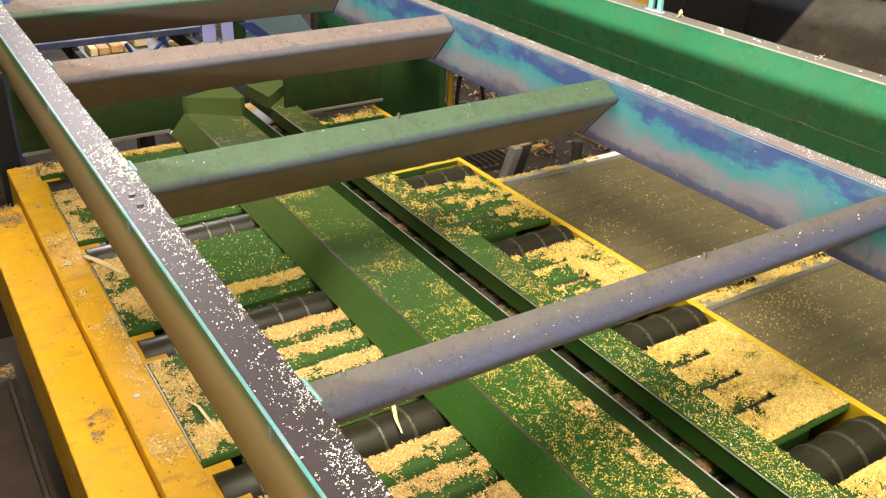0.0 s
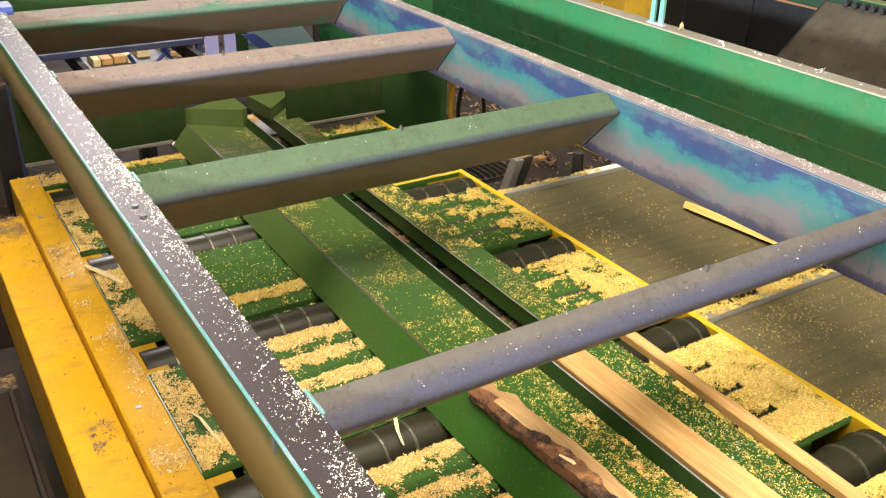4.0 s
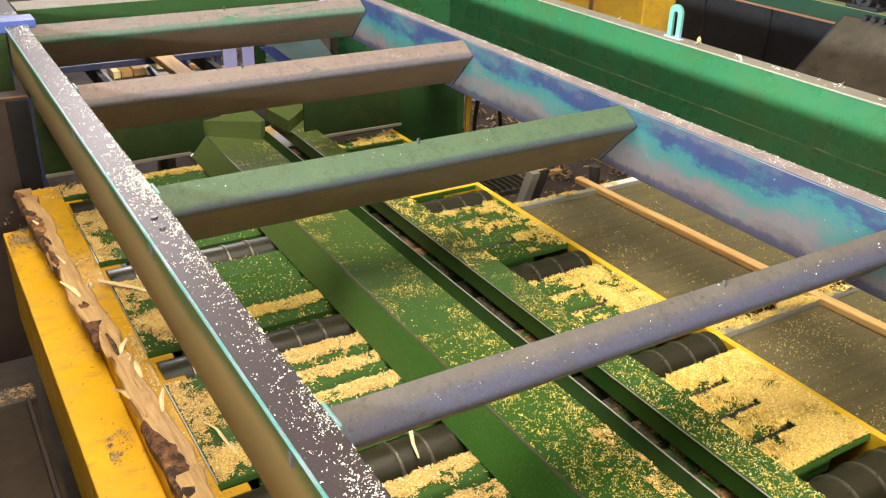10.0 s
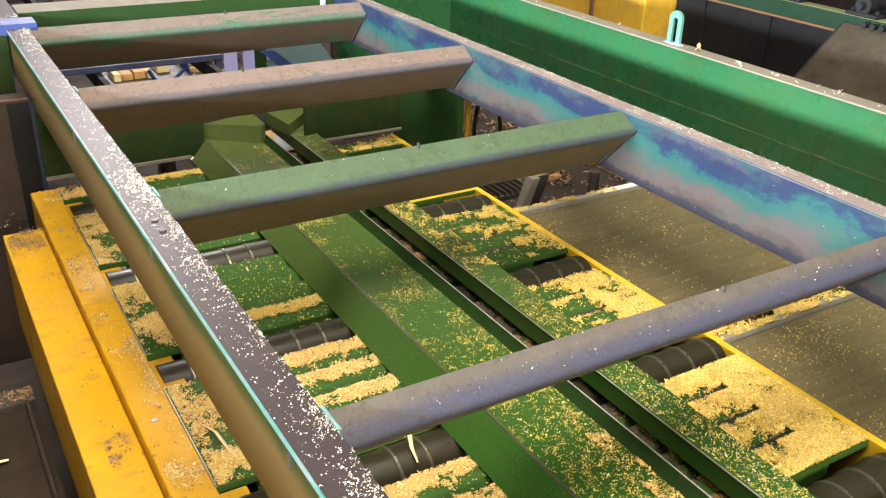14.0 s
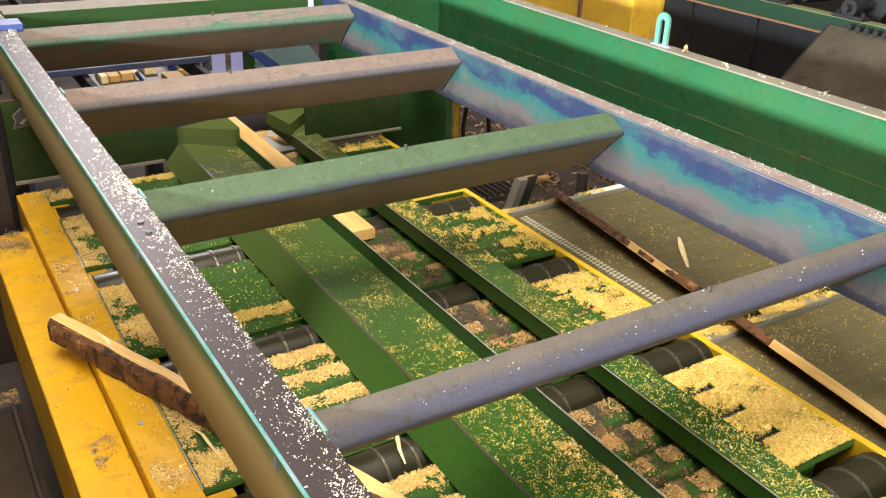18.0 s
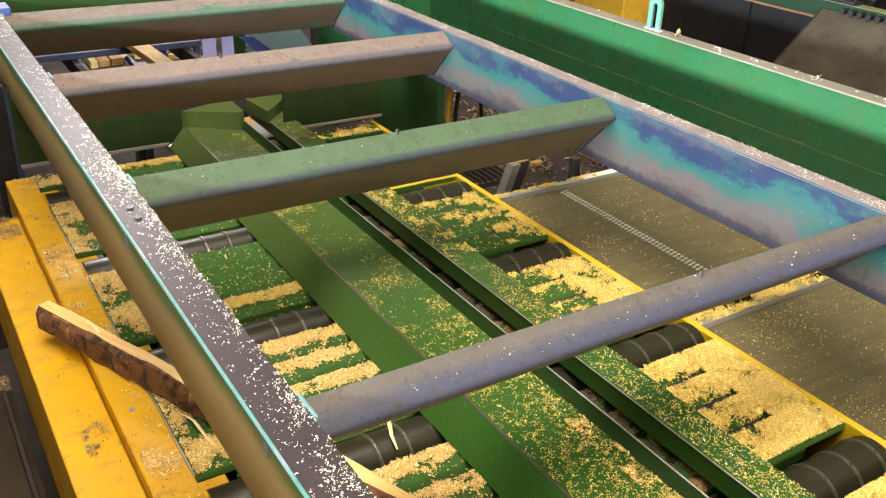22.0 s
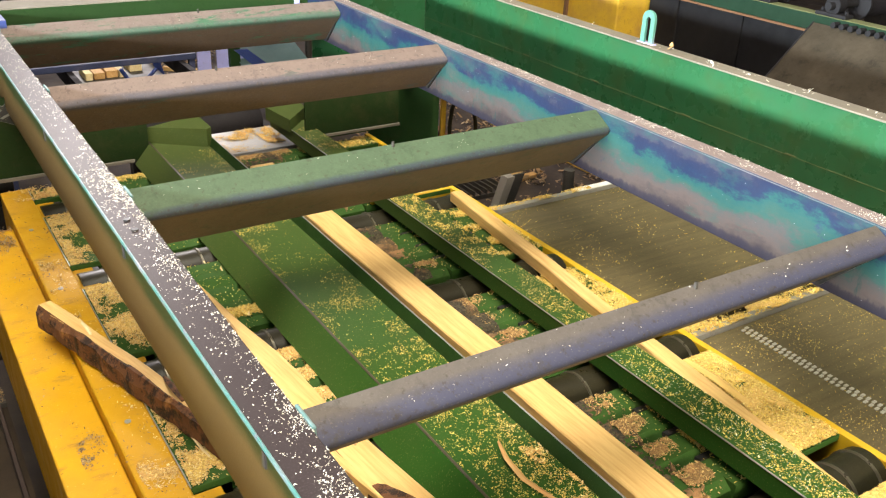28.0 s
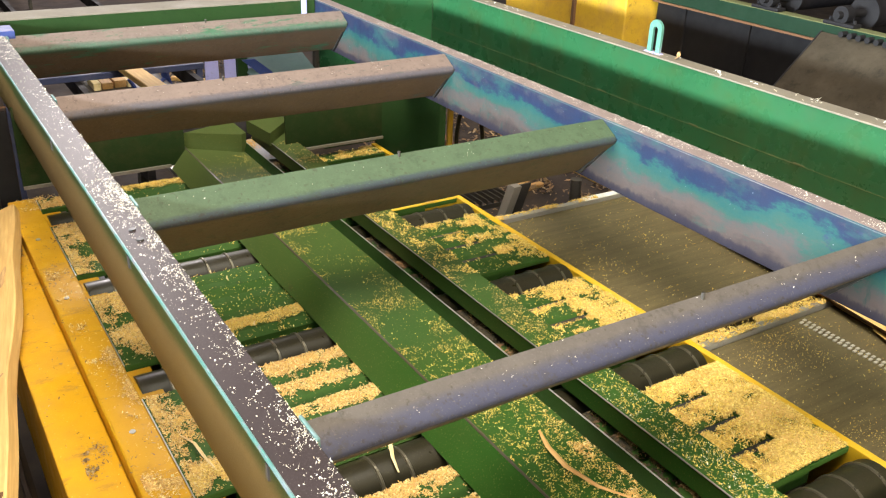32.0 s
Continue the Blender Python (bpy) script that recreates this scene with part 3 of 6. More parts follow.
FLANGE_PALE = painted("pale_dust_film", (0.20, 0.175, 0.14), (0.13, 0.11, 0.085), dust=(0.26, 0.22, 0.17), rough=0.85)
guard_frame()

# ---- the roller conveyor ----
BED = 0.90
ROLLERS = (0.295, 0.975, 1.655, 2.335, 3.015, 3.695)
START = -16.0


RING = painted("worn_ring_steel", (0.15, 0.135, 0.10), (0.04, 0.035, 0.025), dust=(0.16, 0.135, 0.08), rough=0.28, metal=0.6)


def plate_outline(y0, n):
    """The stepped top of a cover plate: ramps up from a groove, then a level strip; (y, z)."""
    up = []
    for k in range(n):
        a = y0 + k * 0.1225
        up += [(a, BED - 0.046), (a + 0.011, BED - 0.046), (a + 0.013, BED - 0.024), (a + 0.042, BED - 0.002), (a + 0.1145, BED)]
    e = y0 + n * 0.1225
    return up + [(e, BED - 0.05), (e, BED - 0.056), (y0, BED - 0.056)]


def ring_mesh():
    bm = bmesh.new()
    rows = []
    for k in range(32):
        a = 2 * math.pi * k / 32
        rows.append([bm.verts.new((x, r * math.cos(a), r * math.sin(a))) for x, r in ((-0.006, 0.0845), (-0.003, 0.0892), (0.003, 0.0892), (0.006, 0.0845))])
    for k in range(32):
        for i in range(3):
            bm.faces.new((rows[k][i], rows[k][i + 1], rows[(k + 1) % 32][i + 1], rows[(k + 1) % 32][i]))
    return bm


def roller_conveyor():
    t = thing("roller_conveyor", "yellow and green roller conveyor covered in sawdust", "conveyor")
    beam = part("side_beam", boxed(0.348, 0.458, START, 3.95, 0.60, BED, 0.006), YELLOW, t, "chipped yellow side beam")
    for y in (1.32, 2.10, 2.96, 3.50):
        part("bolt", tube(bmesh.new(), (0.395, y, BED - 0.002), (0.395, y, BED + 0.003), 0.009, 10), STEEL, beam, "flat bolt head")
    ledge = part("side_ledge", boxed(0.195, 0.346, START, 3.66, 0.45, 0.852, 0.006), YELLOW, t, "lower yellow ledge with caked dust")
    part("end_cap", boxed(0.198, 0.344, 3.661, 3.668, 0.46, 0.845), YELLOW, ledge)
    part("edge_strip", boxed(2.104, 2.130, START, 3.945, 0.70, BED + 0.004, 0.003), YELLOW_EDGE, t, "narrow bright yellow edge")
    bm = tube(bmesh.new(), (0.47, 0, 0), (2.10, 0, 0), 0.085, 30)
    roller = part("roller", bm, RUBBER, t, "black rubber roller with raised rings", smooth=True)
    spots = list(ROLLERS) + [ROLLERS[0] - 0.68 * 2 * k for k in range(1, 12)]
    roller.location = (0, spots[0], BED - 0.078)
    for y in spots[1:]:
        r = new("roller", roller.data)
        r.parent, r.location = t, (0, y, BED - 0.078)
        tagged(r, "black rubber roller with raised rings")
    ring = mesh_of("ring", ring_mesh())
    ring.materials.append(RING)
    for r in [o for o in t.children if o.name.startswith("roller")][:6]:
        for x in (0.56, 0.66, 0.79, 0.90, 0.99, 1.10, 1.24, 1.38, 1.50, 1.63, 1.745, 1.85, 1.955, 2.06):
            o = new("ring", ring)
            o.parent, o.location = r, (x, 0, 0)
    for y in ROLLERS:
        y0 = y + 0.095
        n = 4 if y < 3.6 else 1
        part("cover_plate", prism(plate_outline(y0, n), "x", 0.565, 1.936), GREEN, t, "green stepped cover plate under sawdust")
        # solid black strips stand in for the shade down in the slots
        for j in range(1, n):
            a = y0 + j * 0.1225
            part("slot", prism([(a + 0.001, BED - 0.030), (a + 0.022, BED - 0.030), (a + 0.021, BED - 0.006), (a + 0.001, BED - 0.004)], "x", 1.672, 1.9355), BLACK, t, "black strip for the slot's shade")
        part("near_edge", boxed(1.672, 1.9355, y0 + 0.0005, y0 + 0.045, BED - 0.050, BED - 0.0005), GREEN, t, "green closed plate edge")
        part("side_plate", boxed(0.4595, 0.5645, y0, y0 + n * 0.1225, BED - 0.02, BED + 0.002, 0.002), GREEN, t, "green plate corner")
        part("side_plate", boxed(1.9365, 2.1035, y0, y0 + n * 0.1225, BED - 0.02, BED, 0.002), GREEN, t, "green plate corner")
        part("steel_edge", boxed(0.4565, 0.4592, y0 + 0.004, y0 + n * 0.1225 - 0.004, BED + 0.0005, BED + 0.0045), STEEL, t, "bright worn steel edge")
        part("yellow_step", boxed(0.459, 0.53, y - 0.088, y + 0.088, BED - 0.035, BED - 0.012, 0.003), YELLOW, t)
    part("cover_plate", boxed(0.46, 2.10, START, ROLLERS[0] - 0.10, BED - 0.10, BED - 0.04), GREEN_DARK, t, "green cover plate")
    part("under_tray", boxed(0.4605, 2.1035, START, 3.945, 0.60, 0.62), DARK_STEEL, t)
    part("end_bar", boxed(1.70, 2.103, 3.112, 3.128, BED - 0.03, BED + 0.003), YELLOW_EDGE, t, "narrow bright yellow edge")
    for y in (-15.5, -8, -0.5, 3.6):
        for x in (0.40, 2.08):
            part("leg", boxed(x - 0.05, x + 0.02, y - 0.05, y + 0.05, 0, 0.70 if x > 1 else 0.60), GREEN_DARK, t)
    return t


roller_conveyor()


# ---- the two guide fences, which part and close ----
EMBLEM = painted("faded_white_marking", (0.20, 0.20, 0.18), (0.12, 0.12, 0.10))


FOLD = painted("worn_brown_fold", (0.055, 0.042, 0.028), (0.10, 0.085, 0.06), dust=(0.13, 0.11, 0.05), dust_from=0.55, dust_to=0.8, rough=0.5)
# darker copy of the fence green: the lip's shade is in its colour
LIP = painted("lip_shaded_green", (0.014, 0.036, 0.006), (0.010, 0.022, 0.008), dust=(0.035, 0.050, 0.020), dust_from=0.6, dust_to=0.9, rough=0.5, gloss=0.2)


def wedge(plan, z0, z1):
    """An upright block on a plan of (x, y)."""
    bm = bmesh.new()
    lo, hi = ([bm.verts.new((x, y, z)) for x, y in plan] for z in (z0, z1))
    n = len(plan)
    for k in range(n):
        bm.faces.new((lo[k], lo[(k + 1) % n], hi[(k + 1) % n], hi[k]))
    bm.faces.new(lo), bm.faces.new(hi)
    return bm


def fences():
    w = thing("wide_fence", "broad green steel guide fence dusted with yellow sawdust", "fence")
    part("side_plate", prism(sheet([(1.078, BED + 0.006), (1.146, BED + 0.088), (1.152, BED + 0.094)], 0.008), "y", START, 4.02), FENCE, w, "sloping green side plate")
    part("worn_fold", prism([(1.1525, BED + 0.088), (1.1525, BED + 0.0965), (1.1560, BED + 0.0975), (1.1600, BED + 0.0960), (1.1630, BED + 0.0850), (1.1600, BED + 0.082)], "y", START, 4.05), FOLD, w, "worn brown fold")
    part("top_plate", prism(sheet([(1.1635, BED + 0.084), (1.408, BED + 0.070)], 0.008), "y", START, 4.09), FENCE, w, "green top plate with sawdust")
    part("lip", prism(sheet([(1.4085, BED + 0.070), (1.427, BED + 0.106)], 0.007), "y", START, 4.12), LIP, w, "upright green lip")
    part("worn_edge", prism([(1.4268, BED + 0.1062), (1.4290, BED + 0.1080), (1.4335, BED + 0.1050), (1.4310, BED + 0.1035)], "y", START, 4.12), STEEL, w, "bright worn edge")
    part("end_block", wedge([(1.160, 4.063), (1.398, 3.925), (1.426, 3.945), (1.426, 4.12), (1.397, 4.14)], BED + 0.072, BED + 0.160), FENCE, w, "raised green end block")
    p = part("baffle_panel", boxed(0.43, 1.15, 4.022, 4.034, BED + 0.022, 1.287), BAFFLE, w, "dark green baffle panel")
    part("bottom_edge", boxed(0.43, 1.077, 4.012, 4.0215, BED + 0.018, BED + 0.032), FLANGE_PALE, p, "pale dusty bottom edge")
    bm = bmesh.new()
    o = [(0.462, 1.17), (0.475, 1.20), (0.468, 1.225), (0.50, 1.25), (0.545, 1.262), (0.565, 1.25), (0.585, 1.268), (0.61, 1.235), (0.635, 1.21), (0.63, 1.175), (0.60, 1.168), (0.55, 1.19), (0.51, 1.178)]
    prism([(a, b) for a, b in o], "y", 4.0175, 4.0205, bm)
    sign = part("emblem", bm, BLACK, p, "black emblem with pale outline")
    part("emblem_outline", prism([(0.55 + (a - 0.55) * 1.04, 1.215 + (b - 1.215) * 1.07) for a, b in o], "y", 4.0206, 4.0219), EMBLEM, sign, "pale outline")
    part("emblem_bar", prism([(0.487, 1.190), (0.500, 1.186), (0.560, 1.236), (0.552, 1.246)], "y", 4.0155, 4.0172), EMBLEM, sign)
    part("emblem_bar", prism([(0.548, 1.204), (0.556, 1.198), (0.612, 1.222), (0.606, 1.230)], "y", 4.0155, 4.0172), EMBLEM, sign)
    n = thing("narrow_fence", "narrow green steel channel fence with sawdust on top", "fence")
    part("side_plate", boxed(1.548, 1.556, START, 4.20, BED + 0.030, BED + 0.090), FENCE, n, "upright green side plate")
    part("top_plate", prism(sheet([(1.547, BED + 0.0905), (1.550, BED + 0.095), (1.664, BED + 0.095), (1.670, BED + 0.090), (1.670, BED + 0.045)], 0.006), "y", START, 4.20), FENCE, n, "green top plate with sawdust")
    part("worn_edge", boxed(1.5455, 1.5485, START, 4.0, BED + 0.0912, BED + 0.0955, 0.001), STEEL, n, "bright worn edge")
    part("end_block", wedge([(1.505, 4.150), (1.532, 3.905), (1.690, 4.070), (1.690, 4.160)], BED + 0.088, BED + 0.152), FENCE, n, "raised green end block")
    p = part("baffle_panel", boxed(1.60, 2.128, 3.874, 3.884, 0.962, 1.178), BAFFLE, n, "dark green baffle panel")
    part("bottom_edge", boxed(1.672, 2.131, 3.862, 3.873, 0.952, 0.964), FLANGE_PALE, p, "pale dusty bottom edge")
    return w, n


WIDE, NARROW = fences()
t = thing("baffle_post", "dark green steel plate post below the rail", "post")
part("plate", boxed(1.84, 2.1335, 3.95, 3.962, 0.912, 1.185), GREEN_DARK, t)
part("plate", boxed(2.1345, 2.527, 3.95, 3.962, 0.0, 1.185), GREEN_DARK, t)
part("stiffener", boxed(2.515, 2.527, 3.9625, 4.12, 0.0, 1.185), GREEN_DARK, t)


# ---- the cross belts at the side ----
# near-white steel: the daylight reflection on the bare rail end is painted in
BRIGHT = painted("glint_pale_steel", (0.80, 0.80, 0.80), (0.55, 0.53, 0.50), dust=(0.60, 0.52, 0.36), dust_from=0.60, dust_to=0.75, wear_from=0.62, wear_to=0.72, rough=0.35, metal=0.15)


def cross_belt(y0, y1):
    t = thing("cross_belt", "brown rubber cross belt speckled with sawdust", "belt", group="cross belts")
    o = [(2.225, 0.85), (2.98, 0.85)] + arc(2.98, 0.775, 0.075, 84, -84, 8) + [(2.98, 0.70), (2.225, 0.70)] + arc(2.225, 0.775, 0.075, -96, -264, 8)
    part("belt", prism(o, "y", y0, y1), BELT, t, smooth=True)
    bm = prism([(2.135, 0.868), (3.05, 0.868), (3.05, 0.66), (2.135, 0.66)], "y", y1 + 0.004, y1 + 0.034)
    part("side_rail", bm, STEEL, t, "bare steel side rail under sawdust")
    if y0 > 0:
        part("glint_strip", boxed(2.66, 3.05, y1 + 0.003, y1 + 0.040, 0.8685, 0.8735, 0.001), BRIGHT, t, "bare steel end with daylight's glint painted white")
    for y in (y0 + 0.1, y1 - 0.1):
        part("leg", boxed(2.9, 2.96, y - 0.03, y + 0.03, 0, 0.70), DARK_STEEL, t)
    return t


FAR_BELT = cross_belt(1.765, 2.865)
NEAR_BELT = cross_belt(-1.2, 1.675)


STAPLE = painted("oily_staples", (0.62, 0.60, 0.54), (0.28, 0.26, 0.22), dust=(0.45, 0.40, 0.28), dust_from=0.5, dust_to=0.8, rough=0.4, metal=0.3)


def lacing(belt, y0, y1):
    e = new("belt_lacing")
    e.parent = belt
    tagged(e, "row of steel lacing staples")
    bm = bmesh.new()
    n = int((y1 - y0) / 0.020)
    for k in range(n):
        y = y0 + (k + 0.5) * (y1 - y0) / n
        for side in (-1, 1):
            box(bm, side * 0.012 - 0.008, side * 0.012 + 0.008, y - 0.0045 + side * 0.003, y + 0.0045 + side * 0.003, 0.0, 0.004)
    part("staple_row", bm, STAPLE, e)["kind"] = "stuff"
    return e


LACES = [(lacing(NEAR_BELT, 0.2, 1.66), True, 0.0), (lacing(NEAR_BELT, 0.2, 1.66), True, 1.1), (lacing(FAR_BELT, 1.79, 2.84), False, 0.0), (lacing(FAR_BELT, 1.79, 2.84), False, 1.1)]


# ---- the green trough beside the frame ----
def trough():
    t = thing("green_trough", "tall green steel trough wall with a lit turquoise rim", "trough")
    wall = part("wall", boxed(3.20, 3.210, START / 4, 5.15, 0.80, 1.444), TEAL, t, "glossy green wall")
    part("seam", boxed(3.1985, 3.1998, START / 4, 5.14, 1.187, 1.1893), FLANGE_BROWN, wall, "thin dusty weld seam")
    for y in (0.3, 0.95, 1.55, 2.15, 2.75, 3.4, 4.0):
        part("weld_spot", boxed(3.1975, 3.1998, y, y + 0.055, 1.1895, 1.195, 0.0008), FLANGE_BROWN, wall)
    part("rim", boxed(3.192, 3.285, START / 4, 5.16, 1.4445, 1.453, 0.002), FLANGE_RIM, t, "dusty flat rim")
    part("end_wall", boxed(2.37, 3.198, 5.15, 5.16, 0.80, 1.444), TEAL, t)
    lug = part("lifting_lug", lug_mesh(), TEAL_PALE, t, "pale turquoise lifting lug")
    lug.location = (3.235, 3.13, 1.4535)
    part("weld_spot", boxed(-0.012, 0.012, -0.055, 0.055, 0.0, 0.004), LILAC, lug)
    for y in (-3.8, 1.2, 5.1):
        part("leg", boxed(3.215, 3.28, y - 0.04, y + 0.04, 0, 1.44), GREEN_DARK, t)


def lug_mesh():
    bm = bmesh.new()
    outer = [(0.042, 0.0), (0.042, 0.118)] + arc(0, 0.118, 0.042, 15, 165, 8) + [(-0.042, 0.118), (-0.042, 0.0)]
    inner = [(0.015, 0.0), (0.015, 0.112)] + arc(0, 0.112, 0.015, 15, 165, 8) + [(-0.015, 0.112), (-0.015, 0.0)]
    rings = [[bm.verts.new((x, p[0], p[1])) for p in o] for o in (outer, inner) for x in (-0.007, 0.007)]
    n = len(outer)
    for a, b in ((0, 1), (2, 3), (0, 2), (1, 3)):
        for k in range(n - 1):
            bm.faces.new((rings[a][k], rings[a][k + 1], rings[b][k + 1], rings[b][k]))
    for k in (0, n - 1):
        bm.faces.new((rings[0][k], rings[1][k], rings[3][k], rings[2][k]))
    return bm


FLANGE_RIM = painted("dusty_rim", (0.19, 0.165, 0.125), (0.10, 0.13, 0.09), dust=(0.25, 0.21, 0.15), dust_from=0.5, dust_to=0.7, rough=0.8)
FLANGE_BROWN = painted("seam_dust", (0.14, 0.15, 0.06), (0.07, 0.09, 0.03), dust=(0.17, 0.16, 0.08), rough=0.8)
TEAL_PALE = painted("pale_turquoise_paint", (0.10, 0.26, 0.20), (0.24, 0.24, 0.30), dust=(0.26, 0.25, 0.32), dust_from=0.5, dust_to=0.65)
trough()


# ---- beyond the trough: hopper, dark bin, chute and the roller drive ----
GREEN_DEEP = painted("deep_green_paint", (0.008, 0.027, 0.014), (0.010, 0.016, 0.009), dust=(0.024, 0.025, 0.017), rough=0.7, gloss=0.2)
NEAR_BLACK = painted("near_black_steel", (0.011, 0.010, 0.012), (0.019, 0.016, 0.016), dust=(0.025, 0.022, 0.022), rough=0.6, gloss=0.3)


def beyond_trough():
    t = thing("yellow_hopper", "stained yellow steel hopper beyond the trough", "hopper")
    part("body", boxed(4.42, 5.5, 4.60, 6.0, 0.0, 1.95, 0.01), YELLOW_STAINED, t)
    part("corner_rib", boxed(4.40, 4.43, 5.12, 5.15, 0.0, 1.95), RUST, t, "rusty upright rib")
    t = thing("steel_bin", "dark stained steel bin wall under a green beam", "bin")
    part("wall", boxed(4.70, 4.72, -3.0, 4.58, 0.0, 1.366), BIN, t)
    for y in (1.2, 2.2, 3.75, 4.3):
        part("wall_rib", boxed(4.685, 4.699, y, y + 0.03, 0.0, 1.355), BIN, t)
    beam = part("beam", boxed(4.64, 4.74, -3.0, 4.57, 1.380, 1.470, 0.004), GREEN_DEEP, t, "green steel beam")
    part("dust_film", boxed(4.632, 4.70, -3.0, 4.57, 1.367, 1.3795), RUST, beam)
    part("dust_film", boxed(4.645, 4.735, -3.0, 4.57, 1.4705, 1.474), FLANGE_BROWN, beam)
    t = thing("feed_chute", "worn bare steel chute plate sloping to the trough", "chute")
    part("plate", prism([(4.615, 1.420), (4.615, 1.432), (3.60, 0.554), (3.60, 0.542)], "y", -1.5, 3.20), CHUTE, t)
    part("edge", prism([(4.615, 1.433), (4.615, 1.438), (3.60, 0.560), (3.60, 0.555)], "y", 3.192, 3.20), NEAR_BLACK, t)
    for y in (-1.4, 3.1):
        part("leg", boxed(3.62, 3.67, y - 0.03, y + 0.03, 0, 0.55), NEAR_BLACK, t)
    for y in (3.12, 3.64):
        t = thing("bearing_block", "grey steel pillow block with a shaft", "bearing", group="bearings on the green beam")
        b = part("housing", tube(bmesh.new(), (4.65, y, 1.535), (4.71, y, 1.535), 0.050, 24), NEAR_BLACK, t, smooth=True)
        part("foot", boxed(4.64, 4.72, y - 0.10, y + 0.10, 1.4745, 1.496, 0.006), NEAR_BLACK, t)
        part("shaft", tube(bmesh.new(), (4.61, y, 1.535), (4.86, y, 1.535), 0.022, 18), NEAR_BLACK, b, smooth=True)
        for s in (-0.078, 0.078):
            part("bolt", tube(bmesh.new(), (4.68, y + s, 1.496), (4.68, y + s, 1.515), 0.010, 6), NEAR_BLACK, t)
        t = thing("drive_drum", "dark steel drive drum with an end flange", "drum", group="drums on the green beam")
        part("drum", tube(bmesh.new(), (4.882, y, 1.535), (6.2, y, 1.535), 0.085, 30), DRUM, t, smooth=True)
        part("end_flange", tube(bmesh.new(), (4.865, y, 1.535), (4.8815, y, 1.535), 0.095, 30), NEAR_BLACK, t, smooth=True)
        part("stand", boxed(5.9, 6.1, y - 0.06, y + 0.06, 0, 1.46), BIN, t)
    t = thing("drive_chain", "dark roller chain along the chute", "chain")
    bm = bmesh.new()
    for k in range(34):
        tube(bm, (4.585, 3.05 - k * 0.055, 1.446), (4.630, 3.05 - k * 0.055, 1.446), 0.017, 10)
    part("link_row", bm, NEAR_BLACK, t)["kind"] = "stuff"


YELLOW_STAINED = painted("stained_yellow_paint", (0.62, 0.38, 0.03), (0.30, 0.17, 0.03), dust=(0.45, 0.26, 0.05), dust_from=0.48, dust_to=0.7, wear_from=0.58, wear_to=0.68)
RUST = painted("rust", (0.13, 0.06, 0.025), (0.07, 0.03, 0.015), dust=(0.18, 0.10, 0.05), rough=0.85)
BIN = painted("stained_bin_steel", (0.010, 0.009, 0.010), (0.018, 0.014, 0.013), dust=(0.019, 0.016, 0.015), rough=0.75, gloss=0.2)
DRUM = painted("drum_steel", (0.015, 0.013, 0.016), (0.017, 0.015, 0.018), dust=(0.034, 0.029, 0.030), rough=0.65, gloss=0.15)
beyond_trough()


# ---- behind the baffle: the outfeed and what stands round it ----
DARK_BELT_FAR = painted("dull_black_steel", (0.020, 0.017, 0.018), (0.035, 0.028, 0.026), dust=(0.05, 0.04, 0.035), rough=0.8, gloss=0.2)


BLUE_DUSTY = painted("dusty_blue_paint", (0.040, 0.050, 0.12), (0.06, 0.06, 0.10), dust=(0.12, 0.11, 0.14), dust_from=0.5, dust_to=0.8, rough=0.6)
HOOD = painted("dented_turquoise_paint", (0.07, 0.13, 0.13), (0.12, 0.15, 0.15), dust=(0.13, 0.15, 0.17))


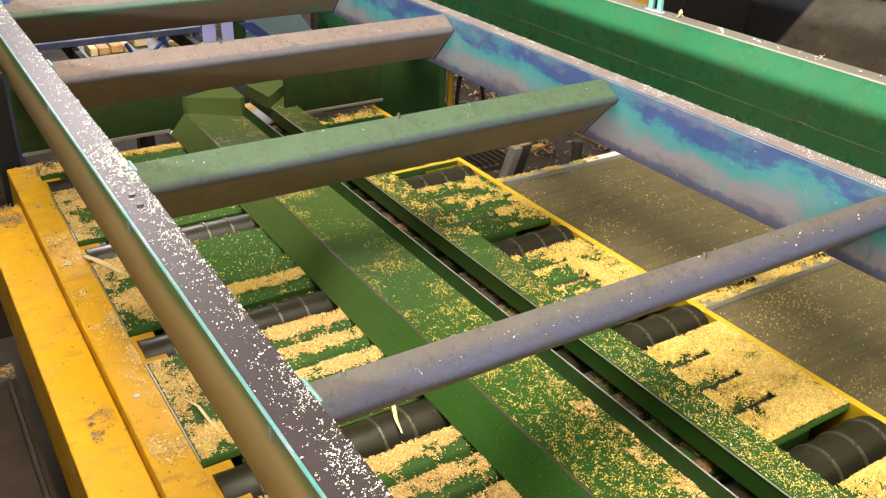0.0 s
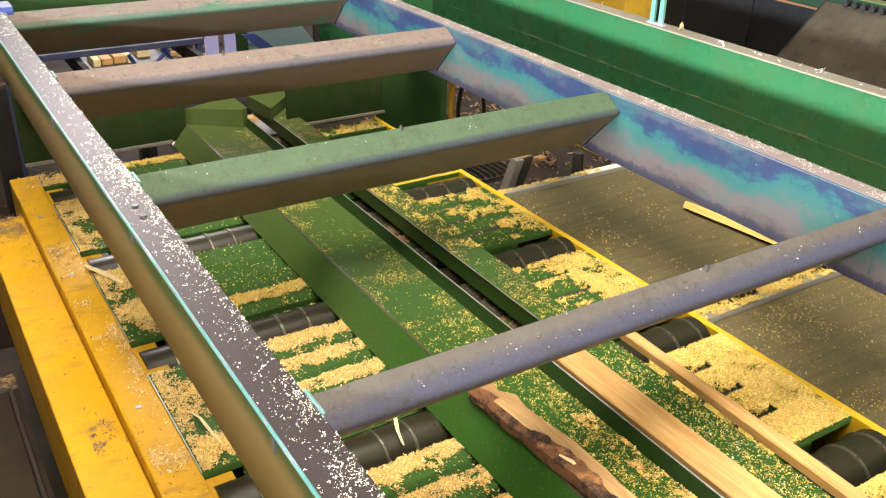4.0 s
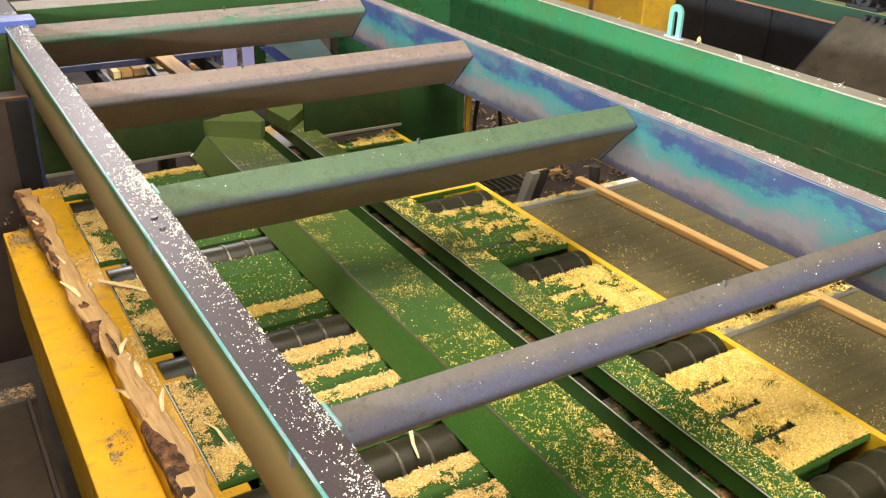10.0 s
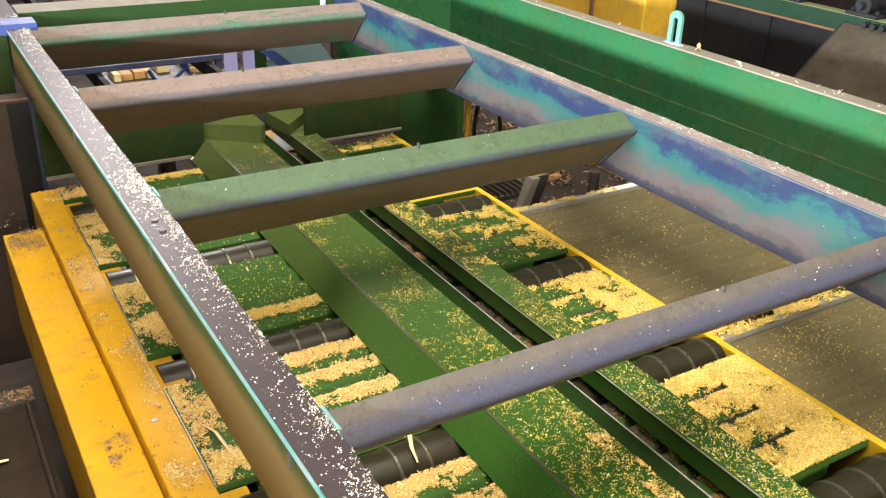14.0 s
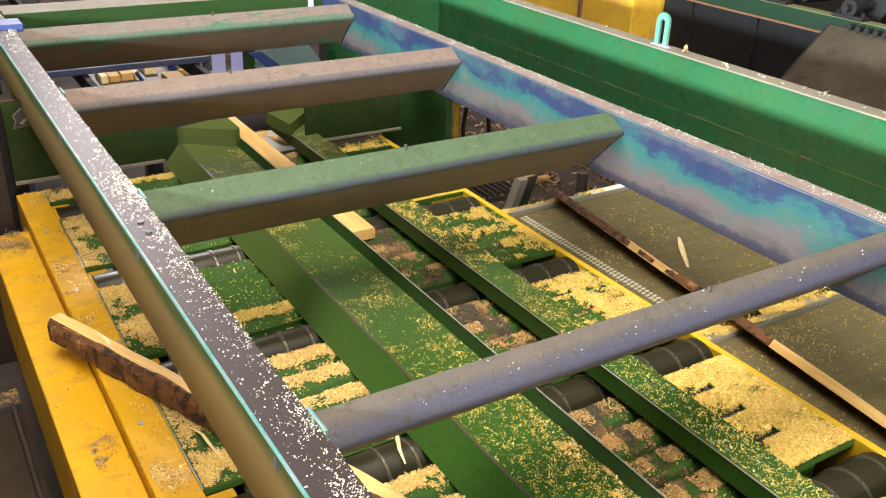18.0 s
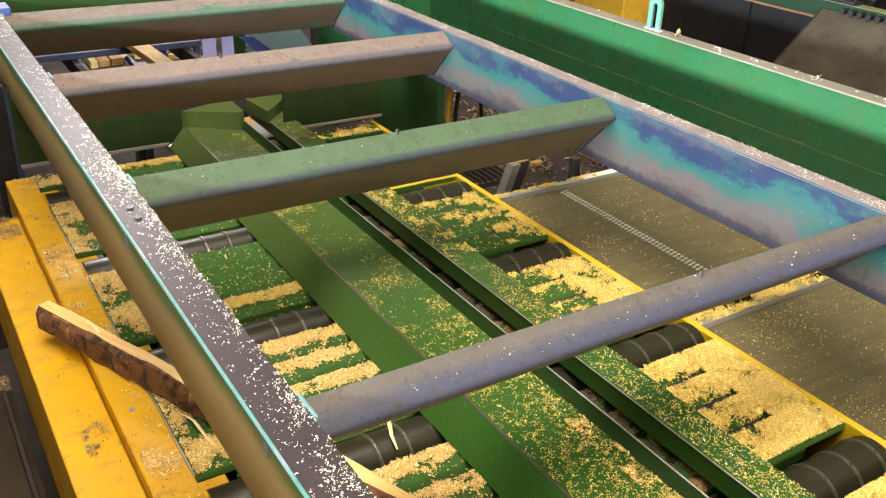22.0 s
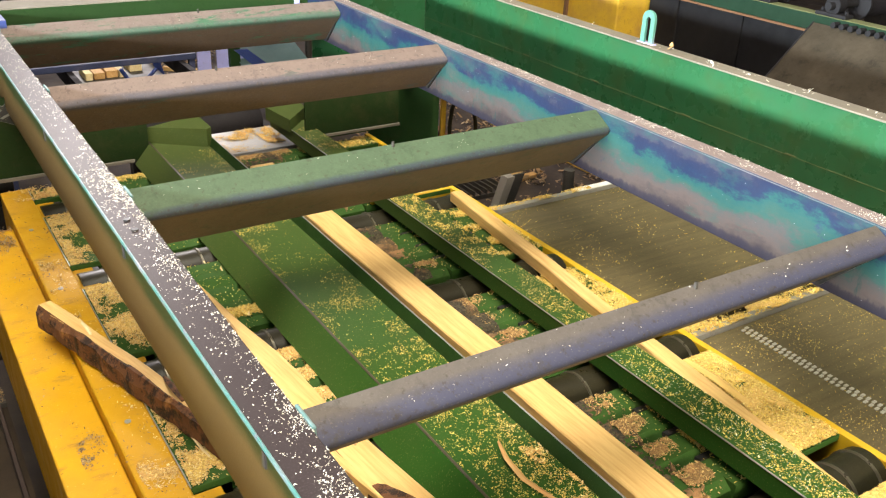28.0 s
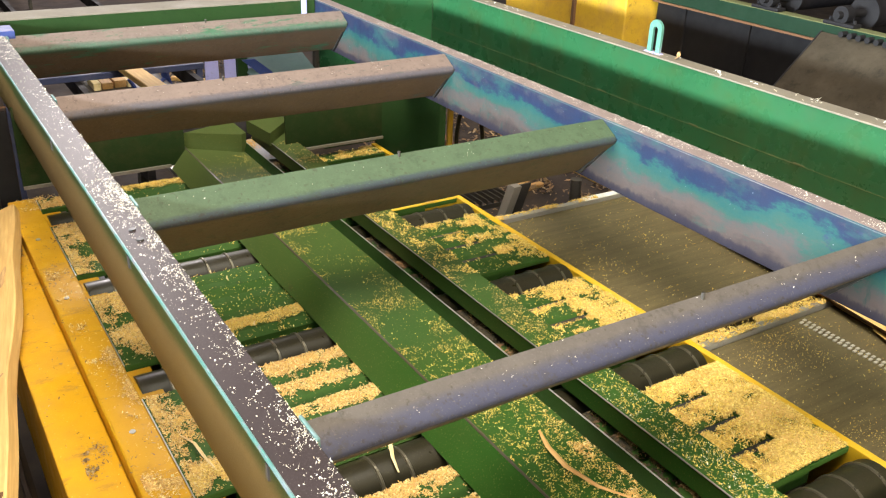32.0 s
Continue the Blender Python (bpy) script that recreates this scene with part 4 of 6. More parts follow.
def outfeed():
    t = thing("outfeed_conveyor", "dark steel outfeed roller table behind the baffle", "conveyor")
    bm = tube(bmesh.new(), (1.12, 0, 0), (1.78, 0, 0), 0.08, 24)
    first = part("roller", bm, DARK_BELT_FAR, t, smooth=True)
    first.location = (0, 4.62, 0.832)
    for k in range(5, 12):
        r = new("roller", first.data)
        r.parent, r.location = t, (0, 4.62 + k * 1.25, 0.832)
    for x in (1.06, 1.80):
        part("side_beam", boxed(x, x + 0.04, 4.42, 18.9, 0.70, 0.80), DARK_BELT_FAR, t)
        for y in (4.6, 8.5, 13, 18.5):
            part("leg", boxed(x, x + 0.04, y, y + 0.06, 0, 0.70), DARK_STEEL, t)
    part("apron", boxed(1.11, 1.79, 4.06, 4.40, 0.84, 0.86), STEEL, t, "bare steel apron under bark bits")
    part("apron_leg", boxed(1.2, 1.26, 4.2, 4.26, 0, 0.84), DARK_STEEL, t)
    t = thing("blue_cross_beam", "dusty dark blue steel beam across the outfeed", "beam")
    part("beam", boxed(0.60, 1.93, 6.13, 6.19, 0.806, 0.846, 0.004), BLUE_DUSTY, t)
    for x in (0.62, 1.88):
        part("post", boxed(x, x + 0.04, 6.14, 6.18, 0, 0.8055), BLUE_DUSTY, t)
    # machine frame in blue paint
    t = thing("blue_frame", "blue painted steel machine frame with braces", "frame")
    for x in (1.92, 2.62):
        part("post", boxed(x, x + 0.05, 7.2, 7.26, 0, 0.62), BLUE, t)
    part("beam", boxed(1.86, 3.2, 7.15, 7.30, 0.6205, 0.70), BLUE, t)
    part("beam", boxed(0.2, 1.04, 7.0, 7.1, 0.60, 0.70), BLUE, t)
    part("post", boxed(0.3, 0.36, 7.02, 7.08, 0, 0.60), BLUE, t)
    part("post", boxed(0.9, 0.96, 7.02, 7.08, 0, 0.60), BLUE, t)
    b = tube(bmesh.new(), (1.87, 7.10, 0.70), (1.60 + 0.31, 6.4, 0.02), 0.028, 4)
    part("brace", b, BLUE, t)
    for xa, za, xb, zb in ((1.46, 0.725, 1.525, 0.600), (1.71, 0.705, 1.60, 0.600)):
        part("brace", tube(bmesh.new(), (xa, 6.37, za), (xb, 6.37, zb), 0.014, 4), BLUE, t)
    part("tie_bar", boxed(1.12, 1.80, 6.36, 6.38, 0.575, 0.60), BLUE, t)
    part("post", boxed(1.13, 1.16, 6.36, 6.38, 0, 0.575), BLUE, t)
    t = thing("side_hood", "dented turquoise hood with a deep blue slanting edge", "hood")
    part("sheet", prism([(6.3, 0.60), (6.3, 0.61), (6.9, 0.80), (6.9, 0.79)], "x", 2.36, 2.90), HOOD, t)
    part("edge", prism([(2.26, 0.80), (2.36, 0.80), (2.62, 0.585), (2.50, 0.585)], "y", 6.27, 6.29), BLUE, t, "deep blue edge")
    part("pipe", tube(bmesh.new(), (2.955, 6.5, 0), (2.955, 6.5, 1.0), 0.03, 14), DARK_STEEL, t, smooth=True)
    part("leg", boxed(2.5, 2.55, 6.6, 6.65, 0, 0.66), BLUE, t)
    for x, z0, z1 in ((2.05, 0.56, 0.79), (2.20, 0.54, 0.80), (2.345, 0.54, 0.70)):
        t = thing("lilac_plate", "pale lilac painted steel plate on a foot", "plate", group="lilac plates")
        part("plate", boxed(x, x + 0.105, 6.50, 6.515, z0, z1, 0.003), LILAC, t)
        part("foot", boxed(x + 0.03, x + 0.07, 6.516, 6.55, 0, z0 + 0.1), DARK_STEEL, t)


outfeed()


def plank_mesh(length, width, thick, seed, rough=0.06, n=40, taper=0.0, bow=0.0, wane=0.0):
    """A board along y, centred, its underside at z = 0, with a waney outline. wane draws the top of its right edge in."""
    rnd = random.Random(seed)
    ph = [rnd.uniform(0, 6.28) for _ in range(6)]
    bm = bmesh.new()
    rows = []
    for k in range(n + 1):
        u = k / n
        y = (u - 0.5) * length
        wob = lambda j, f: math.sin(ph[j] + u * f) * 0.6 + math.sin(ph[j + 1] + u * f * 2.7) * 0.4
        w0 = width / 2 * (1 + rough * wob(0, 9)) * (1 - taper * u)
        w1 = width / 2 * (1 + rough * wob(2, 7)) * (1 - taper * u)
        b = bow * math.sin(u * math.pi) + rough * width * 0.25 * wob(4, 5)
        h = thick * (1 + 0.5 * rough * wob(1, 11))
        if rough > 0.25:
            w0, w1, h = (v * (1 + rnd.uniform(-0.22, 0.22)) for v in (w0, w1, h))
        e = min(0.004, thick * 0.2)
        rows.append([bm.verts.new(p) for p in ((b - w0, y, 0), (b + w1, y, 0), (b + w1 - wane, y, h - e), (b + w1 - e - wane, y, h), (b - w0 + e, y, h), (b - w0, y, h - e))])
    for a, c in zip(rows, rows[1:]):
        for i in range(6):
            f = bm.faces.new((a[i], a[(i + 1) % 6], c[(i + 1) % 6], c[i]))
            f.material_index = 1 if wane and i == 1 else 0
    bm.faces.new(rows[0]), bm.faces.new(rows[-1][::-1])
    return bm


def bark_mesh(length, x0, thick, seed, side, n=110, span=(0.0, 1.0), reach=0.040):
    """A ragged band of bark along one edge of a slab, wide in some stretches and torn off in others."""
    rnd = random.Random(seed)
    ph = [rnd.uniform(0, 6.28) for _ in range(4)]
    bm = bmesh.new()
    rows = []
    for k in range(n + 1):
        u = k / n
        u = span[0] + u * (span[1] - span[0])
        y = (u - 0.5) * length * 0.985
        w = 0.5 + 0.5 * math.sin(ph[0] + u * 11) * math.sin(ph[1] + u * 23) + rnd.uniform(-0.10, 0.10)
        w *= min(1.0, 14 * min(u - span[0] if span[0] > 0 else 1.0, span[1] - u) + 0.1)
        out = 0.004 + 0.006 * abs(math.sin(ph[2] + u * 40)) + rnd.uniform(0, 0.002)
        hi = thick * (0.80 + 0.16 * math.sin(ph[3] + u * 22)) + rnd.uniform(-0.002, 0.002)
        inn = min(0.004 + reach * max(0.0, w), 0.096)
        x = x0 + side * 0.003
        rows.append([bm.verts.new(p) for p in ((x, y, 0.002), (x + side * out, y, 0.004), (x + side * out, y, hi), (x - side * 0.004, y, thick + 0.0035), (x - side * inn, y, thick + 0.0025), (x - side * inn * 0.8, y, thick - 0.006))])
    for p, c in zip(rows, rows[1:]):
        for i in range(6):
            bm.faces.new((p[i], p[(i + 1) % 6], c[(i + 1) % 6], c[i]))
    bm.faces.new(rows[0]), bm.faces.new(rows[-1][::-1])
    return bm


def board(name, label, length, width, thick, seed, material, bark=0, rough=0.06, taper=0.0, bow=0.0, spans=((0.0, 1.0, 0.040),), wane=0.0):
    t = thing(name, label, "slab" if name == "bark_slab" else "board")
    wood = part("wood", plank_mesh(length, width, thick, seed, rough, taper=taper, bow=bow, wane=wane), material, t, smooth=True)
    wood.data.materials.append(BARK)
    if bark:
        for k, (a, b, reach) in enumerate(spans):
            part("bark", bark_mesh(length, bark * width * 0.47, thick, seed + 50 + k, bark, n=int(110 * (b - a)) + 8, span=(a, b), reach=reach), BARK, t, "ragged dark bark")
    return t, length


BOARDS = {
    "b1": board("board", "waney yellow board with a ragged edge on the belt", 1.62, 0.125, 0.028, 3, WOOD_BRIGHT, bark=1, rough=0.14, spans=((0.05, 0.95, 0.05),)),
    "c2": board("board", "long sawn board passing between the green fences", 3.0, 0.105, 0.040, 5, WOOD_RED, rough=0.03),
    "r2": board("board", "thin reddish offcut strip", 2.5, 0.042, 0.026, 7, WOOD_RED, rough=0.12),
    "l2": board("bark_slab", "rough slab with torn fibres and dark bark", 2.2, 0.068, 0.038, 9, WOOD_TORN, bark=-1, rough=0.30, spans=((0.0, 0.17, 0.050), (0.38, 0.50, 0.055), (0.64, 1.0, 0.060))),
    "c3": board("board", "thick clean sawn board between the green fences", 2.6, 0.105, 0.045, 11, WOOD, rough=0.02),
    "r3": board("bark_slab", "pale slab with bark along its upper edge", 2.4, 0.105, 0.030, 13, WOOD, bark=-1, rough=0.12, spans=((0.40, 1.0, 0.008),)),
    "rt": board("board", "clean square-edged sawn batten", 1.95, 0.095, 0.042, 15, WOOD, rough=0.03),
    "l3": board("bark_slab", "bark-edged slab lying aslant over the yellow ledge", 1.68, 0.048, 0.076, 17, WOOD, bark=-1, rough=0.14, spans=((0.0, 1.0, 0.012),)),
    "l4": board("bark_slab", "broad slab with patches of dark bark", 2.2, 0.108, 0.050, 19, WOOD, bark=-1, rough=0.20, spans=((0.0, 0.30, 0.150), (0.34, 0.66, 0.012), (0.66, 1.0, 0.045))),
    "c4": board("board", "long sawn board pressed along the wide fence", 2.65, 0.115, 0.040, 21, WOOD, rough=0.05),
    "r4": board("board", "waney pale board with a knot and split end", 2.50, 0.115, 0.044, 23, WOOD, rough=0.10, taper=0.12, wane=0.045),
}


# ---- loose wood ----
def fibre_mesh(pts, width):
    """A thin twisted wood fibre along a few points."""
    bm = bmesh.new()
    prev = None
    vs = [Vector(p) for p in pts]
    line = []
    for k in range(len(vs) - 1):
        for j in range(5):
            line.append(vs[k].lerp(vs[k + 1], j / 5))
    line.append(vs[-1])
    for k, p in enumerate(line):
        d = (line[min(k + 1, len(line) - 1)] - line[max(k - 1, 0)]).normalized()
        s = d.cross(Vector((0.2, 0.1, 1))).normalized() * width * (0.35 + 0.65 * math.sin(math.pi * (k + 0.6) / (len(line) + 0.2)))
        u = Vector((0, 0, width * 0.35))
        ring = [bm.verts.new(p + s), bm.verts.new(p + u), bm.verts.new(p - s), bm.verts.new(p - u * 0.3)]
        if prev:
            for i in range(4):
                bm.faces.new((prev[i], prev[(i + 1) % 4], ring[(i + 1) % 4], ring[i]))
        else:
            bm.faces.new(ring)
        prev = ring
    bm.faces.new(prev[::-1])
    return bm


def curl(name, label, pts, width, material):
    return tagged(part(name, fibre_mesh(pts, width), material, smooth=True), label, "splinter")


def torn_fibres(slab, length, width, thick, count, seed):
    """Strips of wood that hang loose along a slab's top and edges."""
    rnd = random.Random(seed)
    for k in range(count):
        y = (rnd.random() - 0.5) * length * 0.9
        x = rnd.uniform(-0.5, 0.5) * width
        l, out = rnd.uniform(0.05, 0.15), rnd.uniform(-0.035, 0.035)
        pts = [(x, y, thick - 0.004), (x + out * 0.3, y + l * 0.4, thick + rnd.uniform(0.002, 0.010)), (x + out, y + l, thick + rnd.uniform(-0.006, 0.010))]
        part("fibre", fibre_mesh(pts, rnd.uniform(0.005, 0.012)), (SPLINTER, WOOD_TORN, BARK)[k % 3], slab)


part("split_end", fibre_mesh([(0.035, -0.20, 0.030), (0.046, -0.32, 0.036), (0.052, -0.46, 0.030)], 0.022), WOOD_BRIGHT, BOARDS["r4"][0], "pale split tongue")
torn_fibres(BOARDS["l2"][0], 2.2, 0.068, 0.038, 16, 71)
torn_fibres(BOARDS["l4"][0], 2.2, 0.105, 0.050, 6, 72)
torn_fibres(BOARDS["l3"][0], 1.68, 0.048, 0.076, 4, 73)
curl("wood_fibre", "pale curled wood fibre lying over a roller", [(0.945, 1.74, 0.912), (0.985, 1.728, 0.914), (0.975, 1.69, 0.916), (0.955, 1.64, 0.914), (0.945, 1.59, 0.906)], 0.006, SPLINTER)
curl("wood_fibre", "pale curled wood fibre on the cover plate", [(0.500, 2.02, 0.906), (0.520, 1.95, 0.918), (0.528, 1.88, 0.912), (0.540, 1.82, 0.906)], 0.005, SPLINTER)
curl("wood_splinter", "small torn splinter caught on the trough rim", [(3.235, 2.985, 1.4545), (3.250, 2.98, 1.468), (3.262, 2.99, 1.484)], 0.010, WOOD_TORN)
SHRED = curl("wood_shred", "torn pale wood shred on the yellow beam", [(0.0, 0.10, 0.004), (0.02, 0.04, 0.012), (0.05, -0.02, 0.010), (0.085, -0.10, 0.006)], 0.016, SPLINTER)
PIECE = curl("wood_splinter", "short pale splinter carried by the belt", [(0.085, 0.11, 0.004), (0.01, 0.02, 0.010), (-0.085, -0.11, 0.004)], 0.012, SPLINTER)
PEEL = curl("bark_peel", "long peeled fibre strip on the fence top", [(0.01, 0.17, 0.008), (-0.015, 0.10, 0.012), (-0.02, 0.02, 0.008), (0.0, -0.08, 0.010), (0.05, -0.17, 0.012)], 0.010, WOOD_RED)


def flying_chips():
    """Chips thrown from the saw: each lies by it, flies over the conveyor and comes to rest on the bed."""
    rnd = random.Random(88)
    out = []
    for t, count in ((1.95, 5), (13.0, 6), (24.0, 10)):
        for k in range(count):
            l = rnd.uniform(0.010, 0.022)
            o = thing("wood_chip", "thin pale wood chip thrown through the air", "chip", group="flying wood chips")
            part("flake", fibre_mesh([(-l, 0, 0), (0, l * 0.2, 0.002), (l, 0, 0)], 0.003), SPLINTER, o)
            a = Vector((rnd.uniform(0.9, 1.9), -3.0, BED + 0.02))
            m = Vector((rnd.uniform(0.75, 2.7), rnd.uniform(1.6, 4.2), rnd.uniform(1.5, 1.95)))
            b = Vector((rnd.choice((0.62, 0.9, 1.75, 1.95)) + rnd.uniform(-0.03, 0.03), m.y + rnd.uniform(0.2, 0.5), BED + 0.012))
            out.append((o, t + rnd.uniform(-0.12, 0.12), a, m, b, rnd.uniform(0, 60)))
    return out


FLIGHTS = flying_chips()


# ---- beside the yellow ledge and below the belts ----
def lower_things():
    t = thing("lower_belt", "dark brown lower belt beside the conveyor", "belt")
    part("belt", boxed(-2.4, 0.16, -1.2, 3.02, 0.40, 0.445), DARK_BELT, t)
    part("side_rail", boxed(-2.4, 0.16, 3.024, 3.13, 0.30, 0.462), DARK_STEEL, t, "dark side rail under caked sawdust")
    part("edge_plate", prism([(0.122, 0.4452), (0.126, 0.475), (0.138, 0.478), (0.142, 0.4452)], "y", -1.2, 3.02), RUST_DARK, t, "rusty upright edge plate")
    for x in (-2.3, 0.06):
        for y in (-1.0, 2.9):
            part("leg", boxed(x, x + 0.06, y, y + 0.06, 0, 0.40), DARK_STEEL, t)
    t = thing("dark_cabinet", "dark brown steel cabinet beyond the yellow ledge", "cabinet")
    part("body", boxed(-0.6, 0.424, 4.10, 4.22, 0.0, 1.268, 0.004), RUST_DARK, t)
    part("door", boxed(0.335, 0.418, 4.08, 4.098, 0.1, 1.255), BIN, t)
    part("top_edge", boxed(-0.6, 0.424, 4.092, 4.106, 1.2685, 1.274), RUST, t, "rusty top edge")
    t = thing("screen_plate", "tall dark green steel screen plate behind the cabinet", "screen")
    part("plate", boxed(-0.9, 0.43, 4.62, 4.632, 0.0, 1.428), BAFFLE, t)
    part("stiffener", boxed(-0.9, 0.43, 4.60, 4.619, 1.36, 1.40), BAFFLE, t)
    # braces and a hose under the far belt
    t = thing("steel_brace", "grey angle steel brace under the belt frame", "brace")
    bm = prism([(2.56, 0.0), (2.60, 0.0), (2.84, 0.66), (2.79, 0.66)], "y", 3.58, 3.64)
    part("leg", bm, STEEL_DULL, t)
    part("leg_flange", prism([(2.605, 0.0), (2.68, 0.0), (2.92, 0.66), (2.845, 0.66)], "y", 3.60, 3.61), DARK_STEEL, t)
    part("foot", boxed(2.52, 2.72, 3.54, 3.68, 0, 0.01), DARK_STEEL, t)
    t = thing("floor_grating", "dark steel walkway grating", "grating")
    for k in range(14):
        part("bar", boxed(2.62 + k * 0.045, 2.628 + k * 0.045, 4.15, 4.75, 0.30, 0.33), DARK_STEEL, t)
    for y in (4.15, 4.45, 4.745):
        part("cross_bar", boxed(2.60, 3.24, y, y + 0.008, 0.27, 0.2995), DARK_STEEL, t)
    for x, y in ((2.62, 4.15), (3.18, 4.15), (2.62, 4.74), (3.18, 4.74)):
        part("leg", boxed(x, x + 0.03, y, y + 0.012, 0, 0.27), DARK_STEEL, t)
    t = thing("pipe_post", "dark steel pipe post", "post")
    part("pipe", tube(bmesh.new(), (3.02, 3.35, 0), (3.02, 3.35, 0.75), 0.03, 16), DARK_STEEL, t, smooth=True)
    t = thing("yellow_stake", "small yellow steel stake beside a hose", "stake")
    part("stake", boxed(3.46, 3.50, 5.30, 5.32, 0, 0.62), YELLOW_STAINED, t)
    pts = [(3.52, 5.25, 0.0), (3.50, 5.24, 0.25), (3.49, 5.22, 0.42), (3.53, 5.22, 0.54), (3.62, 5.22, 0.55), (3.70, 5.24, 0.45), (3.75, 5.26, 0.02)]
    cu = bpy.data.curves.new("hose", "CURVE")
    cu.dimensions, cu.bevel_depth, cu.bevel_resolution = "3D", 0.016, 3
    sp = cu.splines.new("BEZIER")
    sp.bezier_points.add(len(pts) - 1)
    for p, q in zip(sp.bezier_points, pts):
        p.co, p.handle_left_type, p.handle_right_type = q, "AUTO", "AUTO"
    cu.materials.append(RUBBER)
    tagged(new("hose", cu), "black rubber hose looped near the floor", "hose")


DARK_BELT = painted("dark_belt", (0.028, 0.020, 0.014), (0.018, 0.013, 0.010), dust=(0.045, 0.032, 0.020), dust_from=0.45, dust_to=0.8, gloss=0.1, rough=0.8, stretch=(0.3, 3, 1))
RUST_DARK = painted("dark_rust", (0.030, 0.017, 0.012), (0.018, 0.011, 0.009), dust=(0.05, 0.03, 0.02), rough=0.8)
STEEL_DULL = painted("dull_steel", (0.24, 0.21, 0.18), (0.14, 0.11, 0.09), rough=0.6)
lower_things()


def litter():
    """Blocks, bark and broken slats on the floor behind and below."""
    rnd = random.Random(41)
    t = thing("pallet", "low dark pallet carrying wood blocks", "pallet")
    part("deck", boxed(1.12, 1.78, 6.40, 6.95, 0.596, 0.628), DARK_STEEL, t)
    for x in (1.14, 1.72):
        part("leg", boxed(x, x + 0.05, 6.6, 6.7, 0, 0.596), DARK_STEEL, t)
    for k, (x, y, w) in enumerate(((1.245, 6.50, 0.05), (1.305, 6.51, 0.075), (1.392, 6.52, 0.08), (1.480, 6.50, 0.04), (1.58, 6.62, 0.09))):
        o = thing("wood_block", "square-cut wood block with pale end grain", "block", group="blocks behind the baffle")
        o.location = (x, y, 0.6285)
        part("wood", boxed(0, w, 0, 0.22, 0, 0.052 - 0.006 * (k % 2), 0.003), (SPLINTER, WOOD_RED)[k in (1, 2)], o)
    for k in range(26):
        if k < 9:
            x, y = 1.92 + rnd.uniform(-0.9, 0.6) + (0.0), rnd.uniform(8.2, 10.5)
            if 0.95 < x < 1.95:
                x += 1.0
        else:
            x, y = rnd.uniform(3.35, 4.35), rnd.uniform(4.2, 7.2)
        w, l, h = rnd.uniform(0.04, 0.10), rnd.uniform(0.12, 0.42), rnd.uniform(0.02, 0.05)
        if 4.4 < x + l or (5.2 < y < 5.4 and x < 3.8):
            x = min(x, 3.9)
        o = thing("wood_block", rnd.choice(("pale sawn wood offcut on the floor", "dark bark-covered offcut on the floor", "reddish wood offcut on the floor")), "offcut", group="offcuts on the floor")
        o.matrix_basis = pose(x, y, 0, 0, 0, rnd.uniform(0, 180))
        part("wood", plank_mesh(l, w, h, k, 0.2, n=6), (WOOD, BARK, WOOD_RED)[k % 3], o)


litter()


# ---- sawdust ----
def lattice(seed, n=64):
    return np.random.RandomState(seed).rand(n, n)


def value_noise(grid, x, y):
    n = grid.shape[0]
    xi, yi = np.floor(x).astype(int), np.floor(y).astype(int)
    fx, fy = x - xi, y - yi
    fx, fy = fx * fx * (3 - 2 * fx), fy * fy * (3 - 2 * fy)
    g = lambda a, b: grid[a % n, b % n]
    return (g(xi, yi) * (1 - fx) + g(xi + 1, yi) * fx) * (1 - fy) + (g(xi, yi + 1) * (1 - fx) + g(xi + 1, yi + 1) * fx) * fy


def cloud(seed, x, y, scale):
    g, total, amp, s = lattice(seed), 0.0, 0.5, scale
    for _ in range(4):
        total = total + amp * value_noise(g, x * s + 11.3 * s, y * s + 7.7 * s)
        amp, s = amp * 0.70, s * 2.1
    return total / 1.0


def level_of(seed, x, y, scale, stripe):
    c = cloud(seed, x, y, scale)
    return c if stripe is None else c + stripe(x, y)


def cut_level(seed, x0, x1, y0, y1, scale, stripe, cover):
    r = np.random.RandomState(5)
    x, y = r.uniform(x0, x1, 4000), r.uniform(y0, y1, 4000)
    return np.quantile(level_of(seed, x, y, scale, stripe), 1 - cover)


def flakes(name, x, y, z, r, size, thick, material, tilted=0.40):
    n = len(x)
    a = r.uniform(0, np.pi, n)
    l = r.uniform(size[0], size[1], n) / 2
    w = l * r.uniform(0.25, thick, n)
    tilt = r.normal(0, tilted, n)
    ux, uy, uz = np.cos(a) * l, np.sin(a) * l, np.abs(tilt) * l
    vx, vy = -np.sin(a) * w, np.cos(a) * w
    vz = r.normal(0, tilted, n) * w
    p = np.empty((n, 4, 3))
    for k, (s, t) in enumerate(((-1, -0.6), (0.8, -1), (1, 0.7), (-0.7, 1))):
        p[:, k, 0], p[:, k, 1] = x + s * ux + t * vx, y + s * uy + t * vy
        p[:, k, 2] = z + uz + np.sign(tilt) * s * uz + t * vz
    me = bpy.data.meshes.new(name)
    me.vertices.add(4 * n)
    me.vertices.foreach_set("co", p.reshape(-1))
    me.loops.add(4 * n)
    me.loops.foreach_set("vertex_index", np.arange(4 * n, dtype=np.int32))
    me.polygons.add(n)
    me.polygons.foreach_set("loop_start", np.arange(0, 4 * n, 4, dtype=np.int32))
    me.update(calc_edges=True)
    me.materials.append(material)
    return me


